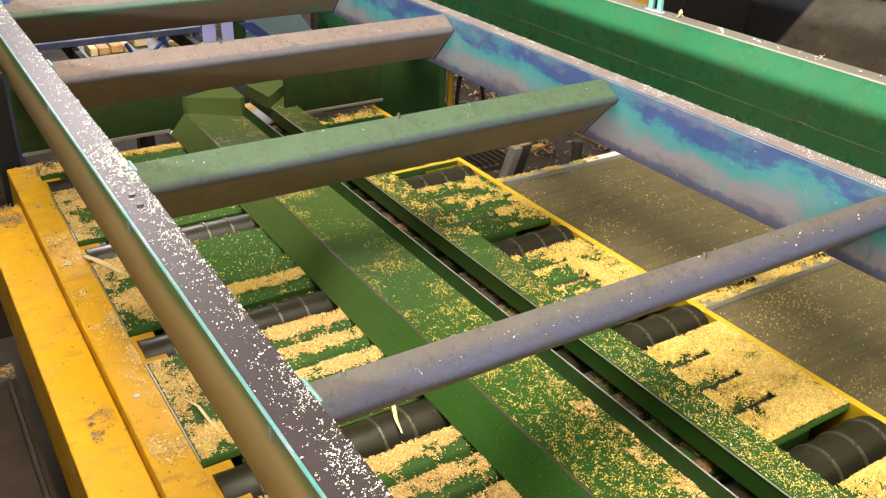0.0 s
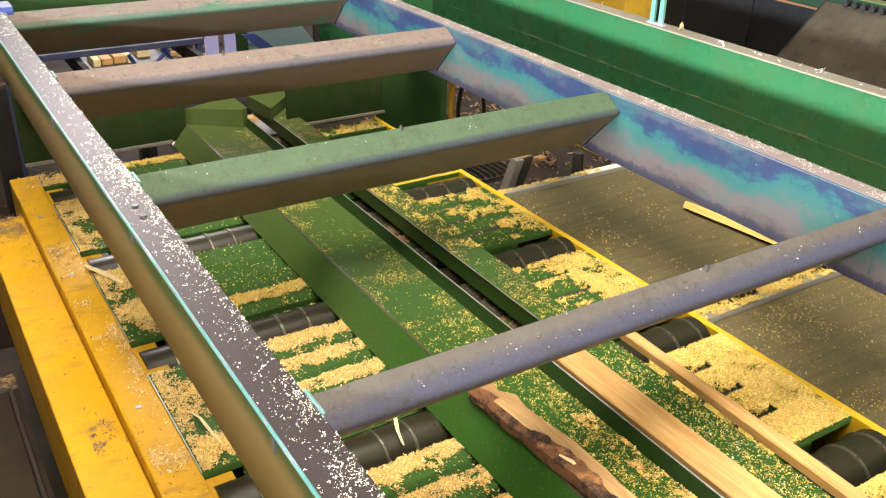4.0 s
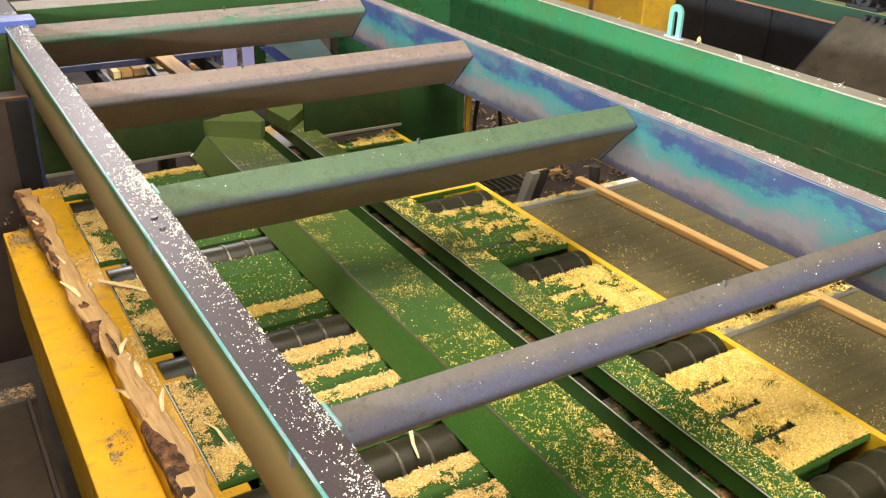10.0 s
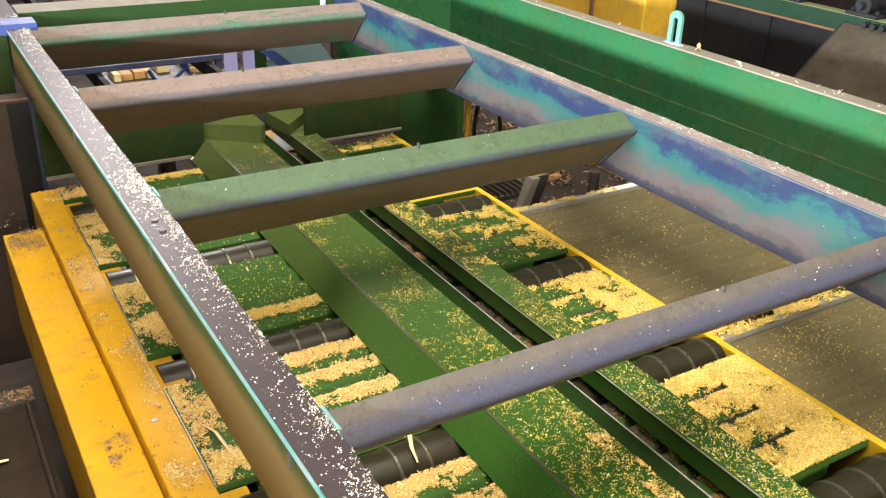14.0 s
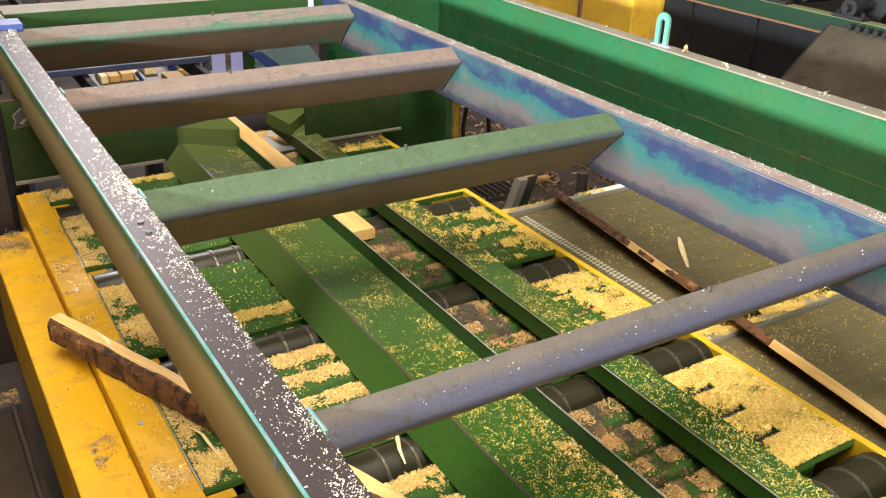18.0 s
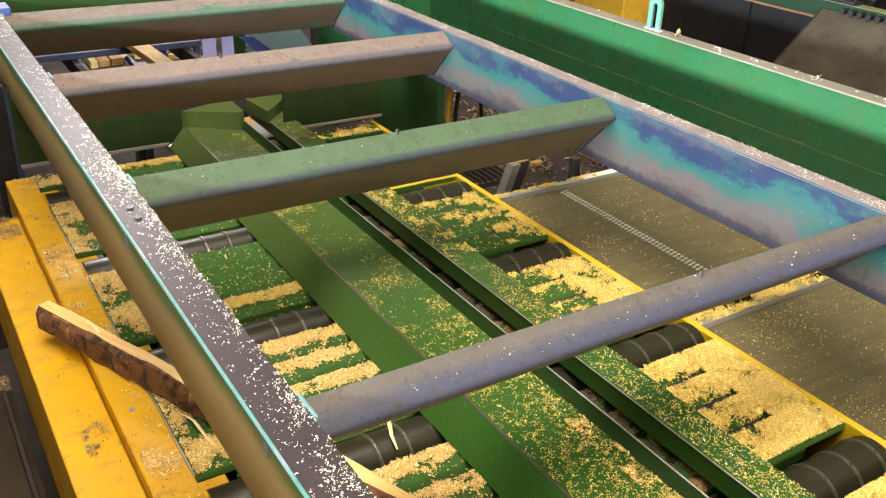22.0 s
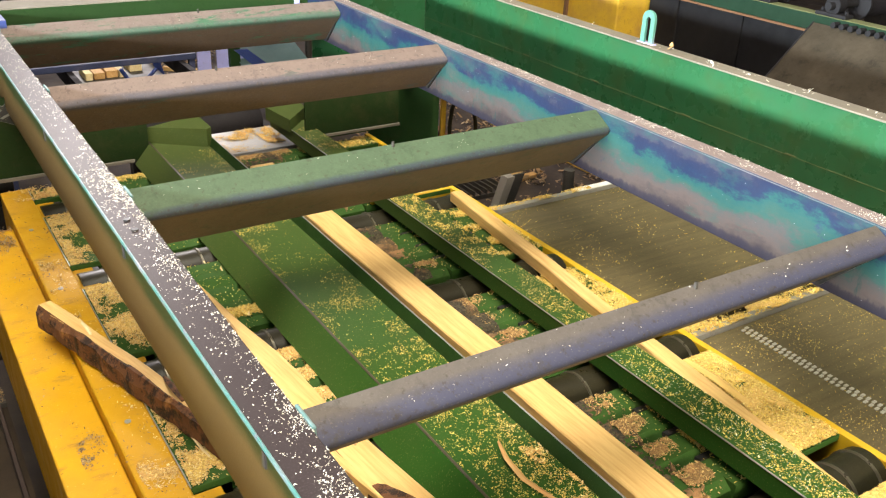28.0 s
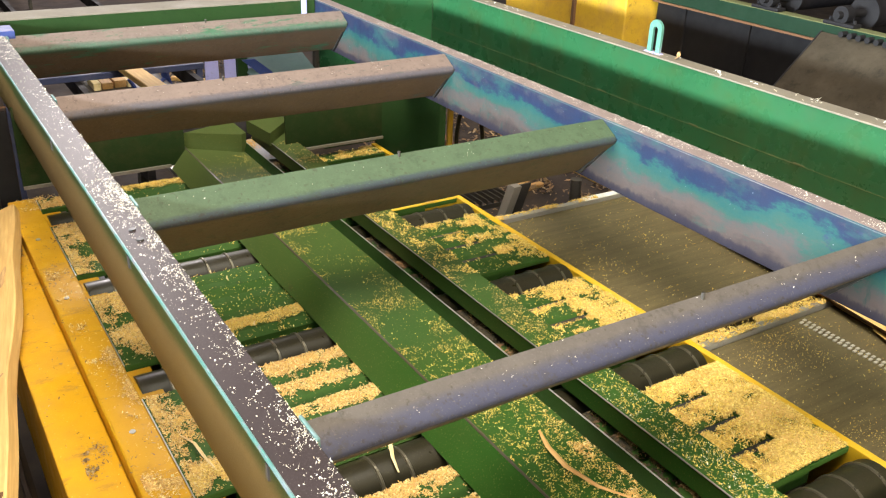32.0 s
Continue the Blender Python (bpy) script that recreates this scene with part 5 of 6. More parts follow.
def chips(name, label, x0, x1, y0, y1, height, cover, count, material, seed, parent=None, size=(0.003, 0.008), pile=0.003, scale=9.0, soft=0.10, thick=0.55, stripe=None, least=0.02):
    """Thin flakes scattered over a stretch, denser where the cloud is high. height(x, y) gives the ground under them, cover the share that is dusted."""
    r = np.random.RandomState(seed + 1000)
    x, y = r.uniform(x0, x1, count), r.uniform(y0, y1, count)
    over = level_of(seed, x, y, scale, stripe) - cut_level(seed, x0, x1, y0, y1, scale, stripe, cover)
    keep = r.rand(count) < np.clip(over / soft + 0.35, least, 1)
    x, y, over = x[keep], y[keep], over[keep]
    z = height(x, y) + 0.0010 + r.rand(len(x)) ** 1.5 * pile * np.clip(over / soft + 0.3, 0.15, 1)
    ob = new(name, flakes(name, x, y, z, r, size, thick, material))
    ob.parent = parent
    return tagged(ob, label, "" if parent else "sawdust", "", "stuff")


def heap(name, label, x0, x1, y0, y1, height, cover, seed, parent=None, depth=0.005, cell=0.0045, scale=20.0, stripe=None, material=None, margin=0.10):
    """A thin uneven layer of sawdust, with gaps where the cloud is low. stripe(x, y) adds to the cloud."""
    nx, ny = int((x1 - x0) / cell) + 1, int((y1 - y0) / cell) + 1
    gx, gy = np.meshgrid(np.linspace(x0, x1, nx), np.linspace(y0, y1, ny), indexing="ij")
    r = np.random.RandomState(seed)
    over = level_of(seed, gx, gy, scale, stripe) - cut_level(seed, x0, x1, y0, y1, scale, stripe, cover) - margin
    ragged = over + r.normal(0, 0.09, gx.shape)
    z = height(gx, gy) + np.clip(over * 0.035, 0.0003, depth) + np.abs(r.normal(0, 0.0009, gx.shape)) + 0.0008
    jx, jy = gx + r.normal(0, cell * 0.28, gx.shape), gy + r.normal(0, cell * 0.28, gx.shape)
    ids = np.arange(nx * ny).reshape(nx, ny)
    q = np.stack([ids[:-1, :-1], ids[1:, :-1], ids[1:, 1:], ids[:-1, 1:]], -1).reshape(-1, 4)
    good = (ragged > 0)
    good = (good[:-1, :-1].astype(int) + good[1:, :-1] + good[1:, 1:] + good[:-1, 1:]).reshape(-1) >= 3
    zq = z.reshape(-1)[q]
    q = q[good & (zq.max(1) - zq.min(1) < 0.020)]
    used, inverse = np.unique(q, return_inverse=True)
    v = np.stack([np.clip(jx, x0, x1).reshape(-1), np.clip(jy, y0, y1).reshape(-1), z.reshape(-1)], -1)[used]
    me = bpy.data.meshes.new(name)
    me.from_pydata(v.tolist(), [], inverse.reshape(-1, 4).tolist())
    me.materials.append(material or HEAP)
    ob = new(name, me)
    ob.parent = parent
    return tagged(ob, label, "" if parent else "sawdust", "", "stuff")


def dusted(label, x0, x1, y0, y1, height, cover, seed, scale=16.0, stripe=None, per=170000, parent=None, heap_mat=None, chip_mat=None, soft=0.22, depth=0.005, size=(0.0025, 0.0085), margin=0.10):
    """A layer and the loose flakes on it and round its edges, after one cloud."""
    heap("sawdust_layer", label, x0, x1, y0, y1, height, cover, seed, parent, scale=scale, stripe=stripe, material=heap_mat, depth=depth, margin=margin)
    chips("sawdust", "loose flakes of " + label, x0, x1, y0, y1, (lambda x, y: height(x, y) + 0.0012), cover, int(per * (x1 - x0) * (y1 - y0)), chip_mat or CHIPS, seed, parent, scale=scale, stripe=stripe, soft=soft, pile=depth, size=size)


def groove(y0, y):
    return np.mod(np.clip(y - y0, 0, 0.4899), 0.1225)


def plate_height(y0):
    def f(x, y):
        u = groove(y0, y)
        ramped = BED - 0.024 + np.clip((u - 0.013) / 0.029, 0, 1) * 0.022 + np.clip((u - 0.042) / 0.07, 0, 1) * 0.002
        return np.where((x > 1.936) | (x < 0.5645) | ((x > 1.675) & (y - y0 < 0.045)), BED + 0.001, np.where(u < 0.013, BED - 0.044, ramped))
    return f


def left_stripe(y0, first):
    """Dust lies on the level strips; first adds to the strip next to the roller."""
    def f(x, y):
        u, k = groove(y0, y), np.floor(np.clip(y - y0, 0, 0.489) / 0.1225)
        level = np.clip((u - 0.040) / 0.03, 0, 1) * np.clip((0.121 - u) / 0.01, 0, 1)
        return np.where(x < 0.5645, 0.08, -0.26 + 0.46 * level + np.where(k == 0, first, 0.0))
    return f


def right_stripe(y0, hold):
    """Dust covers all but the black slot strips at the grooves' ends and some of the ramps."""
    def f(x, y):
        u, k = groove(y0, y), np.floor(np.clip(y - y0, 0, 0.489) / 0.1225)
        slot = (x < 1.934) & (u < 0.026) & (k > 0)
        bare = np.clip((0.062 - u) / 0.03, 0, 1) * np.clip((1.915 - x) / 0.10, 0, 1) * (k > 0)
        far_part = ((x < 1.80) & (u < 0.045)) * max(0.0, hold - 0.3)
        return 0.22 * np.clip((x - 1.80) / 0.14, 0, 1) + np.where(slot, -2.0, 0.10 - (hold + 0.06) * bare - far_part * 1.5) - 1.5 * (x < 1.70)
    return f


LEFT = {0.295: (0.46, 0.1), 0.975: (0.52, 0.0), 1.655: (0.50, 0.0), 2.335: (0.145, 0.9), 3.015: (0.15, 0.9), 3.695: (0.4, 0.0)}
RIGHT = {0.295: (0.86, 0.22), 0.975: (0.84, 0.28), 1.655: (0.58, 0.38), 2.335: (0.30, 0.55), 3.015: (0.36, 0.4), 3.695: (0.55, 0.0)}
LANE = {0.295: 0.62, 0.975: 0.50, 1.655: 0.28, 2.335: 0.10, 3.015: 0.10, 3.695: 0.5}
for k, y in enumerate(ROLLERS):
    y0 = y + 0.095
    y1 = y0 + (0.49 if y < 3.6 else 0.1225)
    h = plate_height(y0)
    dusted("yellow sawdust lying on a green cover plate", 0.572, 1.12, y0 + 0.003, y1 - 0.003, h, LEFT[y][0], 100 + k, 18, left_stripe(y0, LEFT[y][1]), per=230000, heap_mat=HEAP_TAN if y < 2 else HEAP, chip_mat=CHIPS_MIXED if y < 2 else CHIPS, soft=0.27, depth=0.003, margin=0.17)
    dusted("thick yellow sawdust lying on a green cover plate", 1.66, 2.10, y0 + 0.003, y1 - 0.003, h, RIGHT[y][0] * 0.9, 120 + k, 15, right_stripe(y0, RIGHT[y][1]), depth=0.009)
    heap("dust_cake", "dark layer on a plate between the fences", 1.10, 1.60, y0 + 0.003, y1 - 0.003, h, 0.72 if y < 2 else 0.45, 190 + k, depth=0.002, scale=7, material=HEAP_DARK, margin=0.0)
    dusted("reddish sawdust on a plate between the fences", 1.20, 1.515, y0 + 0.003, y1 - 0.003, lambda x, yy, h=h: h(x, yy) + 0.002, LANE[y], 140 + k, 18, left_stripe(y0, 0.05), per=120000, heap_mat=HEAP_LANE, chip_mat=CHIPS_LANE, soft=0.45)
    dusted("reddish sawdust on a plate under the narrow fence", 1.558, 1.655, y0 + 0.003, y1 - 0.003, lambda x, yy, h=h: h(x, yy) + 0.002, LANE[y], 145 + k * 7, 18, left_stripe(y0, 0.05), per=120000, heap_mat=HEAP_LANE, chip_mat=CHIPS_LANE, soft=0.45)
    dusted("mixed sawdust on a plate corner beside the yellow beam", 0.463, 0.5635, y0 + 0.003, y1 - 0.003, h, 0.72, 160 + k, 13, chip_mat=CHIPS_MIXED)

FENCE_TOP = lambda x, y: BED + 0.0848 - (x - 1.164) * 0.0574
flat = lambda z: (lambda x, y: z + 0 * x)
chips("sawdust", "fine yellow specks on the fence top", 1.168, 1.404, 1.6, 3.90, FENCE_TOP, 0.17, 30000, CHIPS, 201, WIDE, size=(0.002, 0.0052), pile=0.002, scale=9, soft=0.35)
chips("sawdust", "yellow sawdust flakes on the fence top", 1.170, 1.405, 0.75, 2.0, FENCE_TOP, 0.24, 46000, CHIPS, 203, WIDE, scale=55, soft=0.75, pile=0.003, stripe=lambda x, y: 0.22 * (1.35 - y) + 0.6 * (x - 1.28), size=(0.002, 0.0052))
dusted("reddish sawdust at the foot of the fence's lip", 1.345, 1.406, 0.75, 1.55, FENCE_TOP, 0.5, 208, 14, lambda x, y: 0.12 * (1.2 - y), 80000, WIDE, HEAP_RED, CHIPS_MIXED, depth=0.004)
chips("sawdust", "fine yellow specks on the fence top", 1.552, 1.664, 1.6, 3.92, flat(BED + 0.0955), 0.24, 15000, CHIPS_MIXED, 204, NARROW, size=(0.002, 0.0055), pile=0.002, scale=12, soft=0.35)
chips("sawdust", "mixed sawdust flakes on the fence top", 1.552, 1.664, 0.75, 2.0, flat(BED + 0.0955), 0.26, 15000, CHIPS, 205, NARROW, scale=55, soft=0.7, pile=0.003, size=(0.0022, 0.0062), stripe=lambda x, y: 0.14 * (1.4 - y))
chips("sawdust", "pale grey flakes on the fence top", 1.552, 1.664, 0.75, 1.7, flat(BED + 0.0955), 0.3, 2600, PALE_CHIPS, 207, NARROW, scale=50, soft=0.6, pile=0.003, size=(0.002, 0.005), stripe=lambda x, y: 0.2 * (1.2 - y))
chips("sawdust", "yellow sawdust flakes on the fence top", 1.552, 1.664, 2.3, 3.3, flat(BED + 0.0955), 0.30, 11000, CHIPS, 206, NARROW, scale=30, soft=0.35, pile=0.002)
rung_ends = lambda x, y: 0.15 * np.exp(-((np.mod(y - 0.085 + 0.56, 1.12) - 0.56 - 0.04) / 0.10) ** 2) * np.clip((x - 0.455) / 0.05, 0, 1)
inner = lambda x, y: 4.2 * (x - 0.487) + 0.10 * np.sin(y * 3.1) + rung_ends(x, y)
chips("sawdust", "pale chips thickly strewn on the left rail", 0.444, 0.531, 0.7, 2.6, flat(TOP), 0.16, 26000, PALE_CHIPS, 211, size=(0.0012, 0.0040), pile=0.002, scale=70, soft=0.75, thick=0.8, stripe=inner, least=0.015)
chips("sawdust", "fine pale chips on the left rail", 0.444, 0.531, 2.4, 5.0, flat(TOP), 0.10, 17000, PALE_CHIPS, 212, size=(0.0015, 0.0048), pile=0.002, scale=60, soft=0.65, thick=0.8, stripe=inner, least=0.03)
chips("sawdust", "pale chips on the right rail", 2.294, 2.362, 0.8, 4.7, flat(TOP), 0.25, 11000, PALE_CHIPS, 214, size=(0.0015, 0.005), pile=0.003, scale=12, soft=0.8, stripe=lambda x, y: 3.0 * (x - 2.33))
chips("sawdust", "chips on the trough rim", 3.198, 3.280, 0.8, 5.0, flat(1.4535), 0.15, 900, PALE_CHIPS, 215, size=(0.006, 0.016), soft=0.3)
for k, y in enumerate(RUNGS):
    chips("sawdust", "a few pale specks on a rung", 0.57, 2.25, y + 0.040, y + 0.095, (lambda yy: lambda x, u: TOP - 0.0065 + (u - yy - 0.098) * 0.524)(y), 0.1, 460, PALE_CHIPS, 220 + k, size=(0.002, 0.0048), soft=0.4, least=0.08)
chips("sawdust", "specks of sawdust on the far cross belt", 2.205, 2.97, 1.78, 2.86, flat(0.8505), 0.14, 6500, CHIPS, 231, size=(0.002, 0.008), scale=5, soft=0.4, least=0.07)
chips("sawdust", "specks of sawdust on the near cross belt", 2.205, 2.97, 0.6, 1.66, flat(0.8505), 0.25, 16000, CHIPS, 232, size=(0.0015, 0.006), scale=5, soft=0.4, least=0.10)
dusted("yellow sawdust between the cross belts", 2.14, 3.02, 1.678, 1.764, (lambda x, y: np.where(y < 1.712, 0.8695, 0.8525)), 0.86, 233, 14, None, 70000, depth=0.008)
dusted("yellow sawdust on the rail behind the far belt", 2.14, 2.74, 2.868, 2.93, (lambda x, y: np.where(y < 2.90, 0.8695, 0.8525)), 0.75, 234, 14, lambda x, y: 0.25 * (2.5 - x), 70000, depth=0.008)
dusted("brown dust caked on the yellow ledge", 0.255, 0.332, 2.00, 2.24, flat(0.8525), 0.35, 241, 9, lambda x, y: -14 * ((x - 0.292) ** 2 + 0.25 * (y - 2.12) ** 2), 40000, None, HEAP_BROWN, CHIPS_BROWN, depth=0.003)
dusted("brown dust heaped at the ledge's far end", 0.205, 0.340, 3.42, 3.65, flat(0.8525), 0.62, 242, 8, lambda x, y: 1.2 * (y - 3.5), 60000, None, HEAP_BROWN, CHIPS_BROWN, depth=0.016)
dusted("reddish dust caked on the yellow beam", 0.36, 0.452, 1.0, 3.2, flat(BED + 0.0004), 0.24, 243, 9, lambda x, y: 0.8 * (x - 0.40), 70000, None, HEAP_RED, CHIPS_MIXED, soft=0.3, depth=0.002)
dusted("dark chips at the beam's far end", 0.37, 0.80, 3.80, 3.94, flat(BED + 0.001), 0.6, 244, 9, None, 50000, None, HEAP_RED, CHIPS_MIXED, depth=0.008)
chips("sawdust", "scattered flakes on the yellow beam and ledge", 0.20, 0.455, 1.0, 3.9, lambda x, y: np.where(x > 0.347, BED + 0.0005, 0.8525), 0.15, 4500, CHIPS_BROWN, 245, size=(0.003, 0.010), soft=0.4)
dusted("sawdust caked along the lower belt's rail", -0.6, 0.16, 3.026, 3.125, flat(0.4625), 0.7, 246, 9, None, 40000, None, HEAP_BROWN, CHIPS_BROWN, depth=0.010)
chips("bark_litter", "bark flakes and chips strewn over the floor", 3.25, 4.50, 3.7, 7.6, flat(0.001), 0.5, 6000, CHIPS_BROWN, 251, size=(0.015, 0.06), pile=0.03, thick=0.5)
chips("bark_litter", "bark flakes and chips strewn behind the conveyor", 1.9, 3.6, 7.4, 11.0, flat(0.001), 0.5, 3000, CHIPS_BROWN, 252, size=(0.02, 0.08), pile=0.04, thick=0.5)
dusted("reddish sawdust on the apron behind the fences", 1.12, 1.78, 4.07, 4.39, flat(0.861), 0.6, 253, 9, None, 40000, None, HEAP_RED, CHIPS_MIXED, depth=0.008)


# ---- what moves ----
def lie(spec, rows):
    """Rows of t, x, y, z, turn and, where given, lean and rise of a board's near end; gives the poses of its middle."""
    ob, length = spec
    out = []
    for t, x, y, z, turn, *more in rows:
        lean, rise = (*more, 0, 0)[:2]
        a, up = radians(turn), radians(rise)
        half = length / 2 * math.cos(up)
        out.append((t, pose(x - math.sin(a) * half, y + math.cos(a) * half, z + math.sin(up) * length / 2, rise, lean, turn)))
    walk(ob, out)


# how far each belt has run, in metres: slow while a board lies on it, fast when empty
NEAR_RUN = ((0, -10.1), (4, -1.3), (4.245, -1.2), (8, 1.115), (9, 3.215), (27, 42.815), (27.43, 43.893), (32, 46.711))
FAR_RUN = ((0, -29.76), (17, 7.64), (17.75, 8.740), (22.7, 11.791), (23, 12.0), (32, 31.8))


def lace_rows(run, phase):
    """A loop over the belt's top and back below it, 2.2 m round."""
    out = []
    for k in range(0, 321):
        t = k * 0.1
        s = (float(np.interp(t, [r[0] for r in run], [r[1] for r in run])) + phase) % 2.2
        if s < 0.88:
            x, z = 2.15 + s, 0.8505
        elif s < 1.1:
            x, z = 3.03 + 0.03 * math.sin((s - 0.88) / 0.22 * math.pi), 0.8505 - 0.156 * (s - 0.88) / 0.22
        elif s < 1.98:
            x, z = 3.03 - (s - 1.1), 0.6945
        else:
            x, z = 2.15 - 0.02 * math.sin((s - 1.98) / 0.22 * math.pi), 0.6945 + 0.156 * (s - 1.98) / 0.22
        out.append((t, pose(x, 0, z)))
    return out


def motions():
    gap = [(0, 0), (3.7, 0), (4.3, 0.0), (4.8, 0.14), (5.4, 0.14), (5.55, 0.122), (5.75, 0.085), (5.9, 0.067), (8.2, 0.067), (8.35, 0.035), (8.5, 0), (15.2, 0), (15.8, 0.148), (16.6, 0.148),
           (16.8, 0.13), (17.0, 0.082), (17.15, 0.067), (19.5, 0.067), (19.75, 0.02), (19.95, 0), (26.9, 0), (27.3, 0.02), (27.5, 0.075), (27.7, 0.138), (28.0, 0.138), (28.15, 0.11), (28.4, 0.067),
           (30.6, 0.067), (30.8, 0.035), (31.0, 0.004), (31.2, 0), (32, 0)]
    walk(WIDE, [(t, pose(-d, 0, 0)) for t, d in gap])
    walk(NARROW, [(t, pose(d, 0, 0)) for t, d in gap])
    for ob, near, phase in LACES:
        walk(ob, lace_rows(NEAR_RUN if near else FAR_RUN, phase))
    up = 0.911
    lie(BOARDS["b1"], [(0, 1.86, -3.2, up, 0), (1.0, 1.88, -2.4, up, 0), (1.65, 2.20, -1.7, 0.93, 2), (1.85, 2.38, -0.75, 0.90, 8, 15), (2.0, 2.43, -0.13, 0.875, 9, 25), (2.2, 2.43, 0.17, 0.862, 8, 6), (2.4, 2.51, 0.43, 0.854, 10), (2.6, 2.60, 0.67, 0.854, 12.5), (3.0, 2.70, 0.70, 0.854, 15.7),
                       (3.5, 2.95, 0.76, 0.854, 15.5), (4.0, 3.07, 0.80, 0.84, 8, 25), (4.3, 3.10, 0.80, 0.5, 0, 80), (4.7, 3.10, 0.80, 0.08, 0, 84), (32, 3.10, 0.80, 0.08, 0, 84)])
    lie(BOARDS["c2"], [(0, 1.44, -5.4, up, 0), (2.5, 1.44, -4.6, up, 0), (3.5, 1.505, -1.87, 0.966, 0), (4.1, 1.50, -1.2, 0.966, 0), (4.6, 1.44, -0.7, up, 0), (5.5, 1.352, 0.30, up, -1.4), (5.9, 1.375, 1.05, up, -0.8), (6.5, 1.365, 1.90, up, -1.2), (7, 1.358, 2.56, up, -2.2), (7.5, 1.39, 3.15, up, -2.0),
                       (8, 1.452, 3.80, up, -0.5), (9, 1.45, 4.40, up, 1), (10.6, 1.45, 4.75, up, 1), (11.3, 1.45, 6.2, up, 0), (12.5, 1.45, 9.5, up, 0), (32, 1.45, 15.6, up, 0)])
    lie(BOARDS["r2"], [(0, 1.85, -6.2, up, -3), (2.5, 1.85, -5.4, up, -3), (3.5, 1.615, -1.44, 1.0, 0), (4.1, 1.66, -0.85, 1.0, -2), (4.6, 1.75, -0.42, 0.95, -5), (5.5, 1.752, 0.36, up, -7.0), (6, 1.82, 0.75, up, -6.8), (6.5, 1.826, 1.28, up, -7.3), (7, 1.822, 1.50, up, -7.7),
                       (7.5, 1.92, 1.30, up, -3), (7.8, 2.08, 1.0, 0.915, 2, 15), (8.0, 2.19, 0.85, 0.88, 5), (8.5, 2.20, 0.62, 0.856, 5), (9, 2.33, 0.55, 0.854, 6), (10, 2.745, 0.52, 0.854, 2.8), (10.6, 2.96, 0.52, 0.854, 2), (11, 3.09, 0.52, 0.7, 1, 45),
                       (11.4, 3.13, 0.52, 0.15, 0, 80), (32, 3.13, 0.52, 0.15, 0, 80)])
    lie(BOARDS["l2"], [(0, 1.02, -5.6, up, 2), (2.5, 1.02, -4.8, up, 2), (3.5, 1.33, -1.05, 1.0, 2.5), (4.6, 1.26, -0.45, 0.995, 6), (5.5, 1.17, 0.29, 0.970, 8.8), (6, 1.03, 0.55, 0.935, 7), (6.5, 0.92, 1.0, up, 5), (7, 0.868, 1.46, up, 4), (7.5, 0.76, 1.65, up, 6),
                       (8, 0.69, 1.77, 0.905, 7.5), (8.5, 0.62, 1.67, 0.905, 8.2), (9, 0.495, 1.68, 0.905, 4.4), (10, 0.398, 1.66, 0.905, 2.1), (10.5, 0.34, 1.68, 0.905, 1.5), (10.8, 0.14, 1.62, 0.86, -3, -35), (11.0, 0.02, 1.5, 0.75, -6, -60),
                       (11.4, -0.5, 1.0, 0.47, -8, -15), (12, -0.9, 0.7, 0.447, -8), (32, -1.1, 0.6, 0.447, -8)])
    lie(BOARDS["c3"], [(0, 1.44, -9.0, up, 0), (13, 1.44, -8.5, up, 0), (14.5, 1.50, -2.0, 0.966, 0), (15.3, 1.50, -1.1, 0.966, 0), (15.8, 1.48, -0.5, up, 1), (16.5, 1.480, 0.25, up, 1.8), (16.9, 1.49, 1.30, up, 1.4), (17, 1.492, 1.57, up, 1.4), (17.5, 1.456, 2.10, up, 0), (18, 1.458, 2.84, up, 0.2),
                       (19, 1.462, 3.77, up, 1), (19.5, 1.46, 4.0, up, 2), (20, 1.46, 4.2, up, 3), (21.8, 1.46, 4.6, up, 3), (22.6, 1.46, 6.6, up, 0), (24, 1.45, 9.8, up, 0), (32, 1.45, 12.4, up, 0)])
    lie(BOARDS["r3"], [(0, 1.85, -9.4, up, -2), (13, 1.85, -8.8, up, -2), (14.5, 1.64, -1.47, 1.0, 0), (15.3, 1.66, -0.7, 1.0, -2), (15.8, 1.74, -0.2, 0.95, -5), (16.5, 1.775, 0.41, up, -6.1), (17, 1.97, 0.60, up, -5), (17.25, 2.09, 0.55, 0.915, -3, 15), (17.5, 2.19, 0.46, 0.876, -2.0, 36),
                       (18, 2.20, 0.56, 0.876, -6.8, 36), (18.5, 2.47, 0.62, 0.876, -5.2, 36), (19, 2.70, 0.65, 0.876, -6.6, 36), (19.5, 2.98, 0.65, 0.870, -3, 36), (19.8, 3.10, 0.65, 0.6, 0, 60), (20.2, 3.12, 0.65, 0.22, 0, 84), (32, 3.12, 0.65, 0.22, 0, 84)])
    lie(BOARDS["rt"], [(0, 1.86, -12.0, up, 0), (14, 1.86, -11.5, up, 0), (16, 1.86, -5.0, up, 0), (17.6, 1.90, -3.2, up, 0), (18.15, 1.98, -1.1, up, 0), (18.4, 2.17, 0.52, 0.925, 3.7, 6), (18.6, 2.38, 0.65, 0.862, 3), (18.8, 2.44, 0.655, 0.854, 2), (19, 2.52, 0.66, 0.854, 1.5), (19.5, 2.77, 0.67, 0.854, 1),
                       (19.9, 2.98, 0.68, 0.854, 0), (20.2, 3.10, 0.68, 0.6, 0, 60), (20.6, 3.12, 0.68, 0.34, 0, 84), (32, 3.12, 0.68, 0.34, 0, 84)])
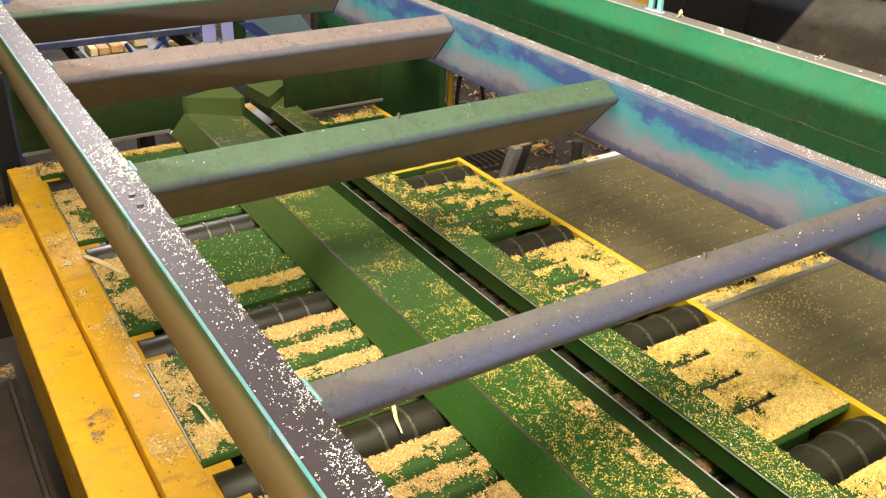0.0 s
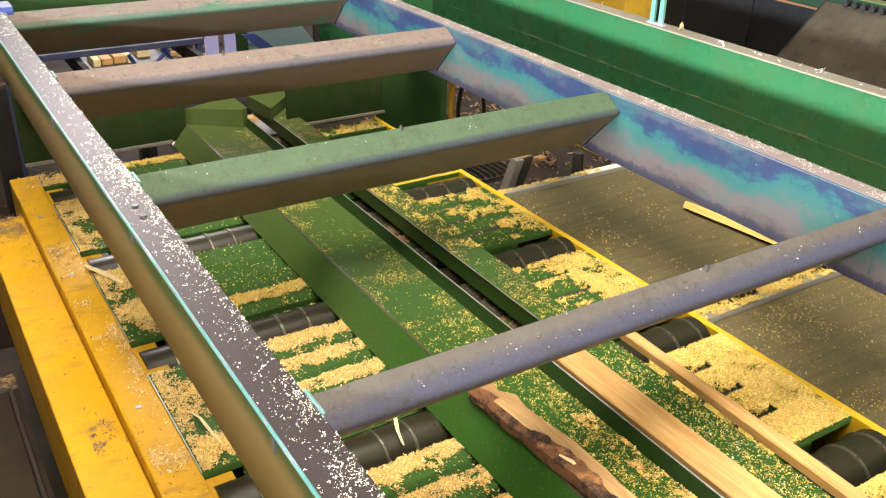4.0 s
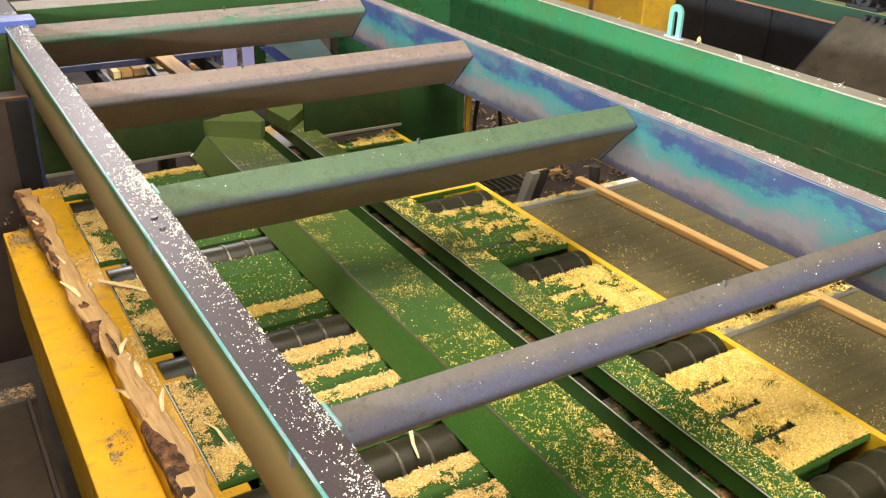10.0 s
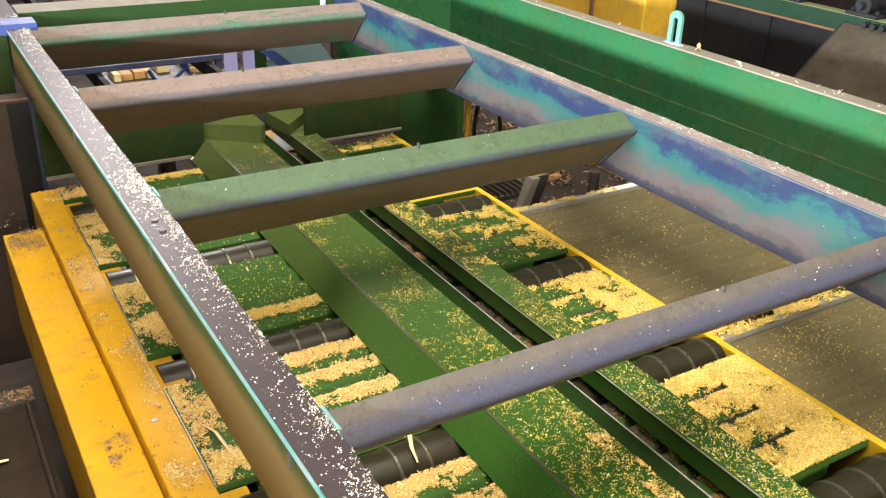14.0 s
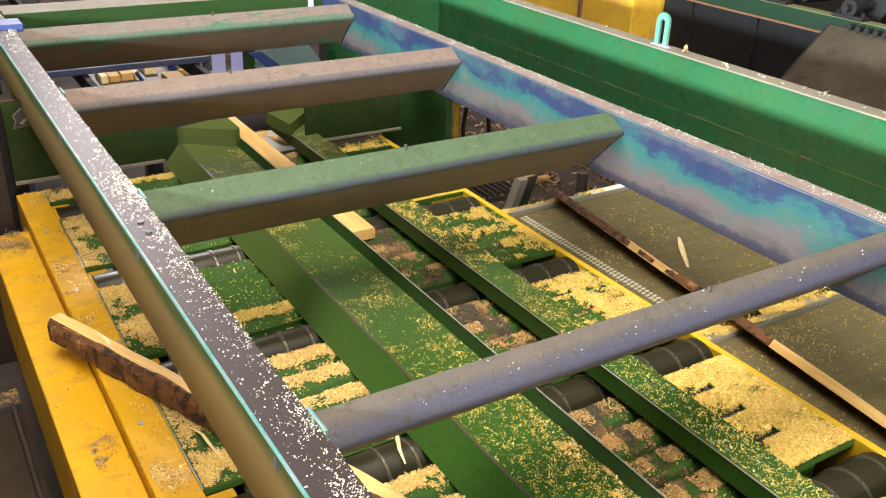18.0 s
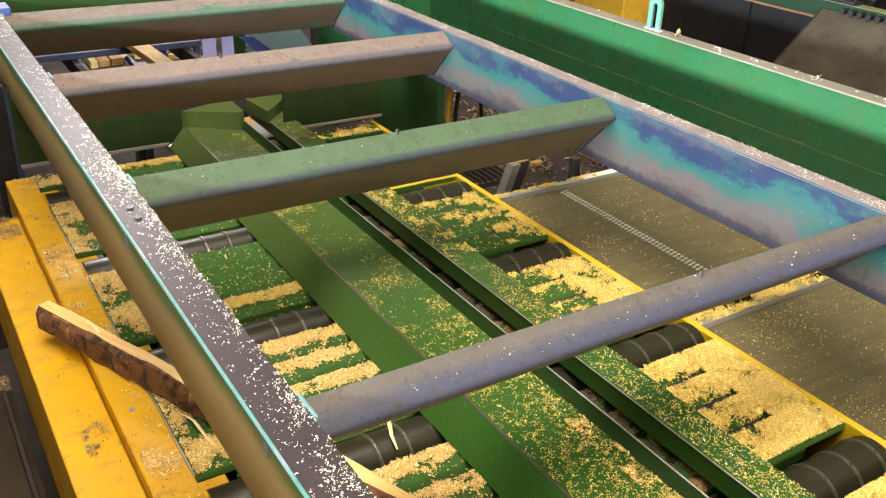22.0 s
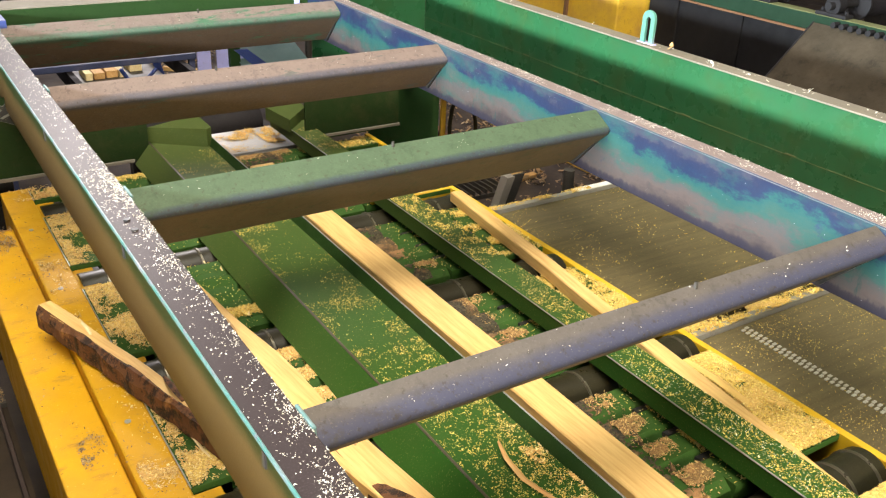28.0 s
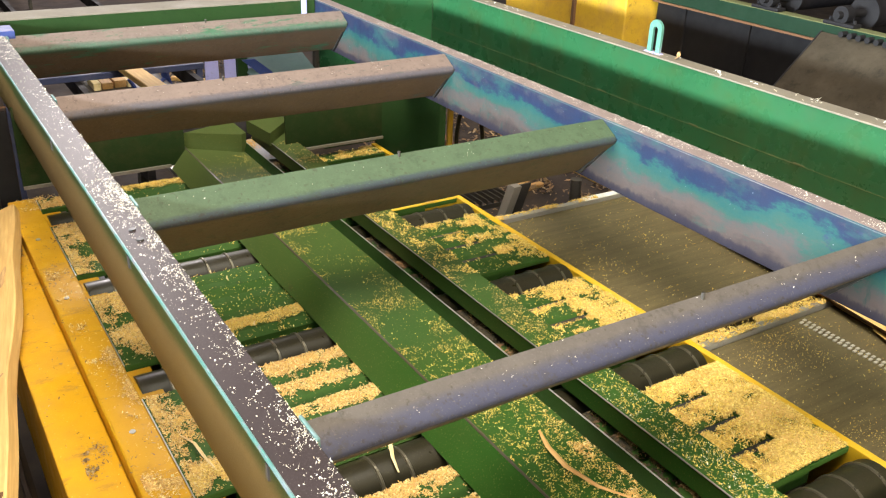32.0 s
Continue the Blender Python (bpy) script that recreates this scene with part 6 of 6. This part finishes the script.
    lie(BOARDS["l3"], [(0, 1.02, -8.4, up, 2), (13, 1.02, -7.9, up, 2), (14.5, 1.30, -0.95, 1.0, 2), (15.3, 1.25, -0.1, 0.99, 5), (15.8, 1.18, 0.4, 0.98, 8), (16.5, 1.09, 0.93, 0.96, 11), (17, 0.985, 1.12, 0.925, 18.4), (17.5, 0.955, 1.22, 0.912, 20), (18, 0.935, 1.12, 0.908, 22.8), (19, 0.925, 1.115, 0.907, 22.6),
                       (27.6, 0.925, 1.115, 0.907, 22.6), (28, 0.80, 1.13, 0.907, 17.0), (28.5, 0.72, 1.45, 0.908, 17), (29, 0.62, 1.80, 0.908, 17), (29.3, 0.60, 1.85, 0.915, 30), (29.5, 0.58, 1.86, 0.92, 46), (29.8, 0.10, 1.75, 0.75, 50, -30), (30.1, -0.4, 1.3, 0.50, 30, -10), (30.6, -0.6, 0.9, 0.447, 20), (32, -0.7, 0.8, 0.447, 20)])
    lie(BOARDS["l4"], [(0, 1.0, -11.6, up, 2), (24, 1.0, -11.0, up, 2), (25.8, 1.0, -6.2, up, 2), (26.8, 1.15, -1.8, 0.98, 4), (27.5, 1.19, 0.34, 0.992, 4.0), (27.8, 1.10, 0.70, 0.96, 8), (28, 0.935, 0.80, 0.93, 6.6), (28.5, 0.868, 1.20, up, 6.6), (29, 0.850, 1.50, up, 7.3),
                       (29.4, 0.845, 1.53, up, 7.4), (29.8, 0.835, 1.57, up, 7.5), (30, 0.822, 1.58, up, 7.6), (30.2, 0.73, 1.60, up, 8), (30.5, 0.56, 1.66, 0.906, 4), (31, 0.375, 1.69, 0.905, -1.9), (31.5, 0.235, 1.79, 0.905, -7), (32, -0.012, 1.66, 0.87, -9, -22)])
    lie(BOARDS["c4"], [(0, 1.44, -12.4, up, 0), (24, 1.44, -11.6, up, 0), (25.8, 1.44, -6.6, up, 0), (26.8, 1.44, -2.2, up, 1), (27.5, 1.462, -0.13, up, 1.5), (27.7, 1.45, 0.35, up, 1), (28, 1.43, 1.0, up, 0.3), (28.4, 1.385, 1.58, up, -1), (29, 1.348, 2.20, up, -2.2),
                       (29.5, 1.385, 2.80, up, -2), (30, 1.451, 3.67, up, -0.4), (30.6, 1.45, 4.15, up, 1), (31, 1.42, 4.40, up, 2.5), (32, 1.42, 4.60, up, 3)])
    lie(BOARDS["r4"], [(0, 1.86, -15.2, up, 0), (24, 1.86, -14.4, up, 0), (25.8, 1.80, -7.4, up, 0), (26.8, 1.75, -2.4, 0.97, 0), (27.5, 1.655, 0.0, 1.0, -0.8), (27.8, 1.74, 0.25, 0.95, -4), (28, 1.805, 0.48, up, -5.9), (28.5, 1.92, 0.95, up, -3.5, 0, 0.8), (29, 2.0, 1.44, up, -1.4, 0, 1.5),
                       (29.2, 2.05, 1.45, up, -0.5), (29.4, 2.085, 1.34, 0.915, 0, 10), (29.5, 2.135, 1.22, 0.88, 0, 60), (29.62, 2.148, 1.0, 0.80, 0, 85), (30.05, 2.148, 0.5, 0.80, 0, 85), (30.15, 2.165, 0.46, 0.85, -0.8, 115), (30.25, 2.185, 0.40, 0.90, -1.8, 165), (30.5, 2.21, 0.36, 0.897, -2.4, 181), (31, 2.195, 0.38, 0.898, -7.6, 182), (31.5, 2.48, 0.36, 0.898, -6.4, 182), (32, 2.74, 0.42, 0.898, -6, 182)])
    for ob, t, a, m, b, turn in FLIGHTS:
        up_to = a.lerp(m, 0.6) + Vector((0, 0, 0.25))
        walk(ob, [(0, pose(*a, 0, 0, turn)), (t - 0.5, pose(*a, 0, 0, turn)), (t - 0.2, pose(*up_to, 0, 40, turn)), (t, pose(*m, 0, 70, turn + 30)), (t + 0.35, pose(*b, 0, 0, turn + 60)), (32, pose(*b, 0, 0, turn + 60))])
    walk(SHRED, [(0, pose(0.452, 2.90, 0.902)), (8.0, pose(0.452, 2.90, 0.902)), (8.6, pose(0.46, 2.88, 0.905, 0, 0, 12)), (10.4, pose(0.45, 2.86, 0.905, 0, 0, 20)), (10.9, pose(0.1, 2.8, 0.80, 0, 0, 50)), (11.3, pose(-0.1, 2.7, 0.45, 0, 0, 60)), (32, pose(-0.1, 2.7, 0.45, 0, 0, 60))])
    walk(PIECE, [(0, pose(1.80, -3.2, 0.905)), (15.5, pose(1.80, -2.5, 0.905)), (16.8, pose(1.98, 1.6, 0.96)), (17.2, pose(2.17, 2.15, 0.90)), (17.4, pose(2.28, 2.2, 0.853)), (17.5, pose(2.336, 2.20, 0.853)), (18, pose(2.62, 2.24, 0.853)), (18.6, pose(2.95, 2.25, 0.853)), (18.9, pose(3.10, 2.25, 0.6)), (19.3, pose(3.12, 2.25, 0.03)), (32, pose(3.12, 2.25, 0.03))])
    walk(PEEL, [(0, pose(1.25, -2.0, 0.977)), (26.6, pose(1.25, -2.0, 0.977)), (27.4, pose(1.22, 1.0, 0.985)), (27.8, pose(1.16, 1.20, 0.977)), (28.0, pose(1.16, 1.27, 0.977)), (28.15, pose(1.185, 1.29, 0.977)), (28.4, pose(1.22, 1.30, 0.977)), (30.6, pose(1.235, 1.30, 0.977)), (30.8, pose(1.262, 1.30, 0.977)), (31.0, pose(1.292, 1.30, 0.977)), (32, pose(1.296, 1.30, 0.977))])


motions()
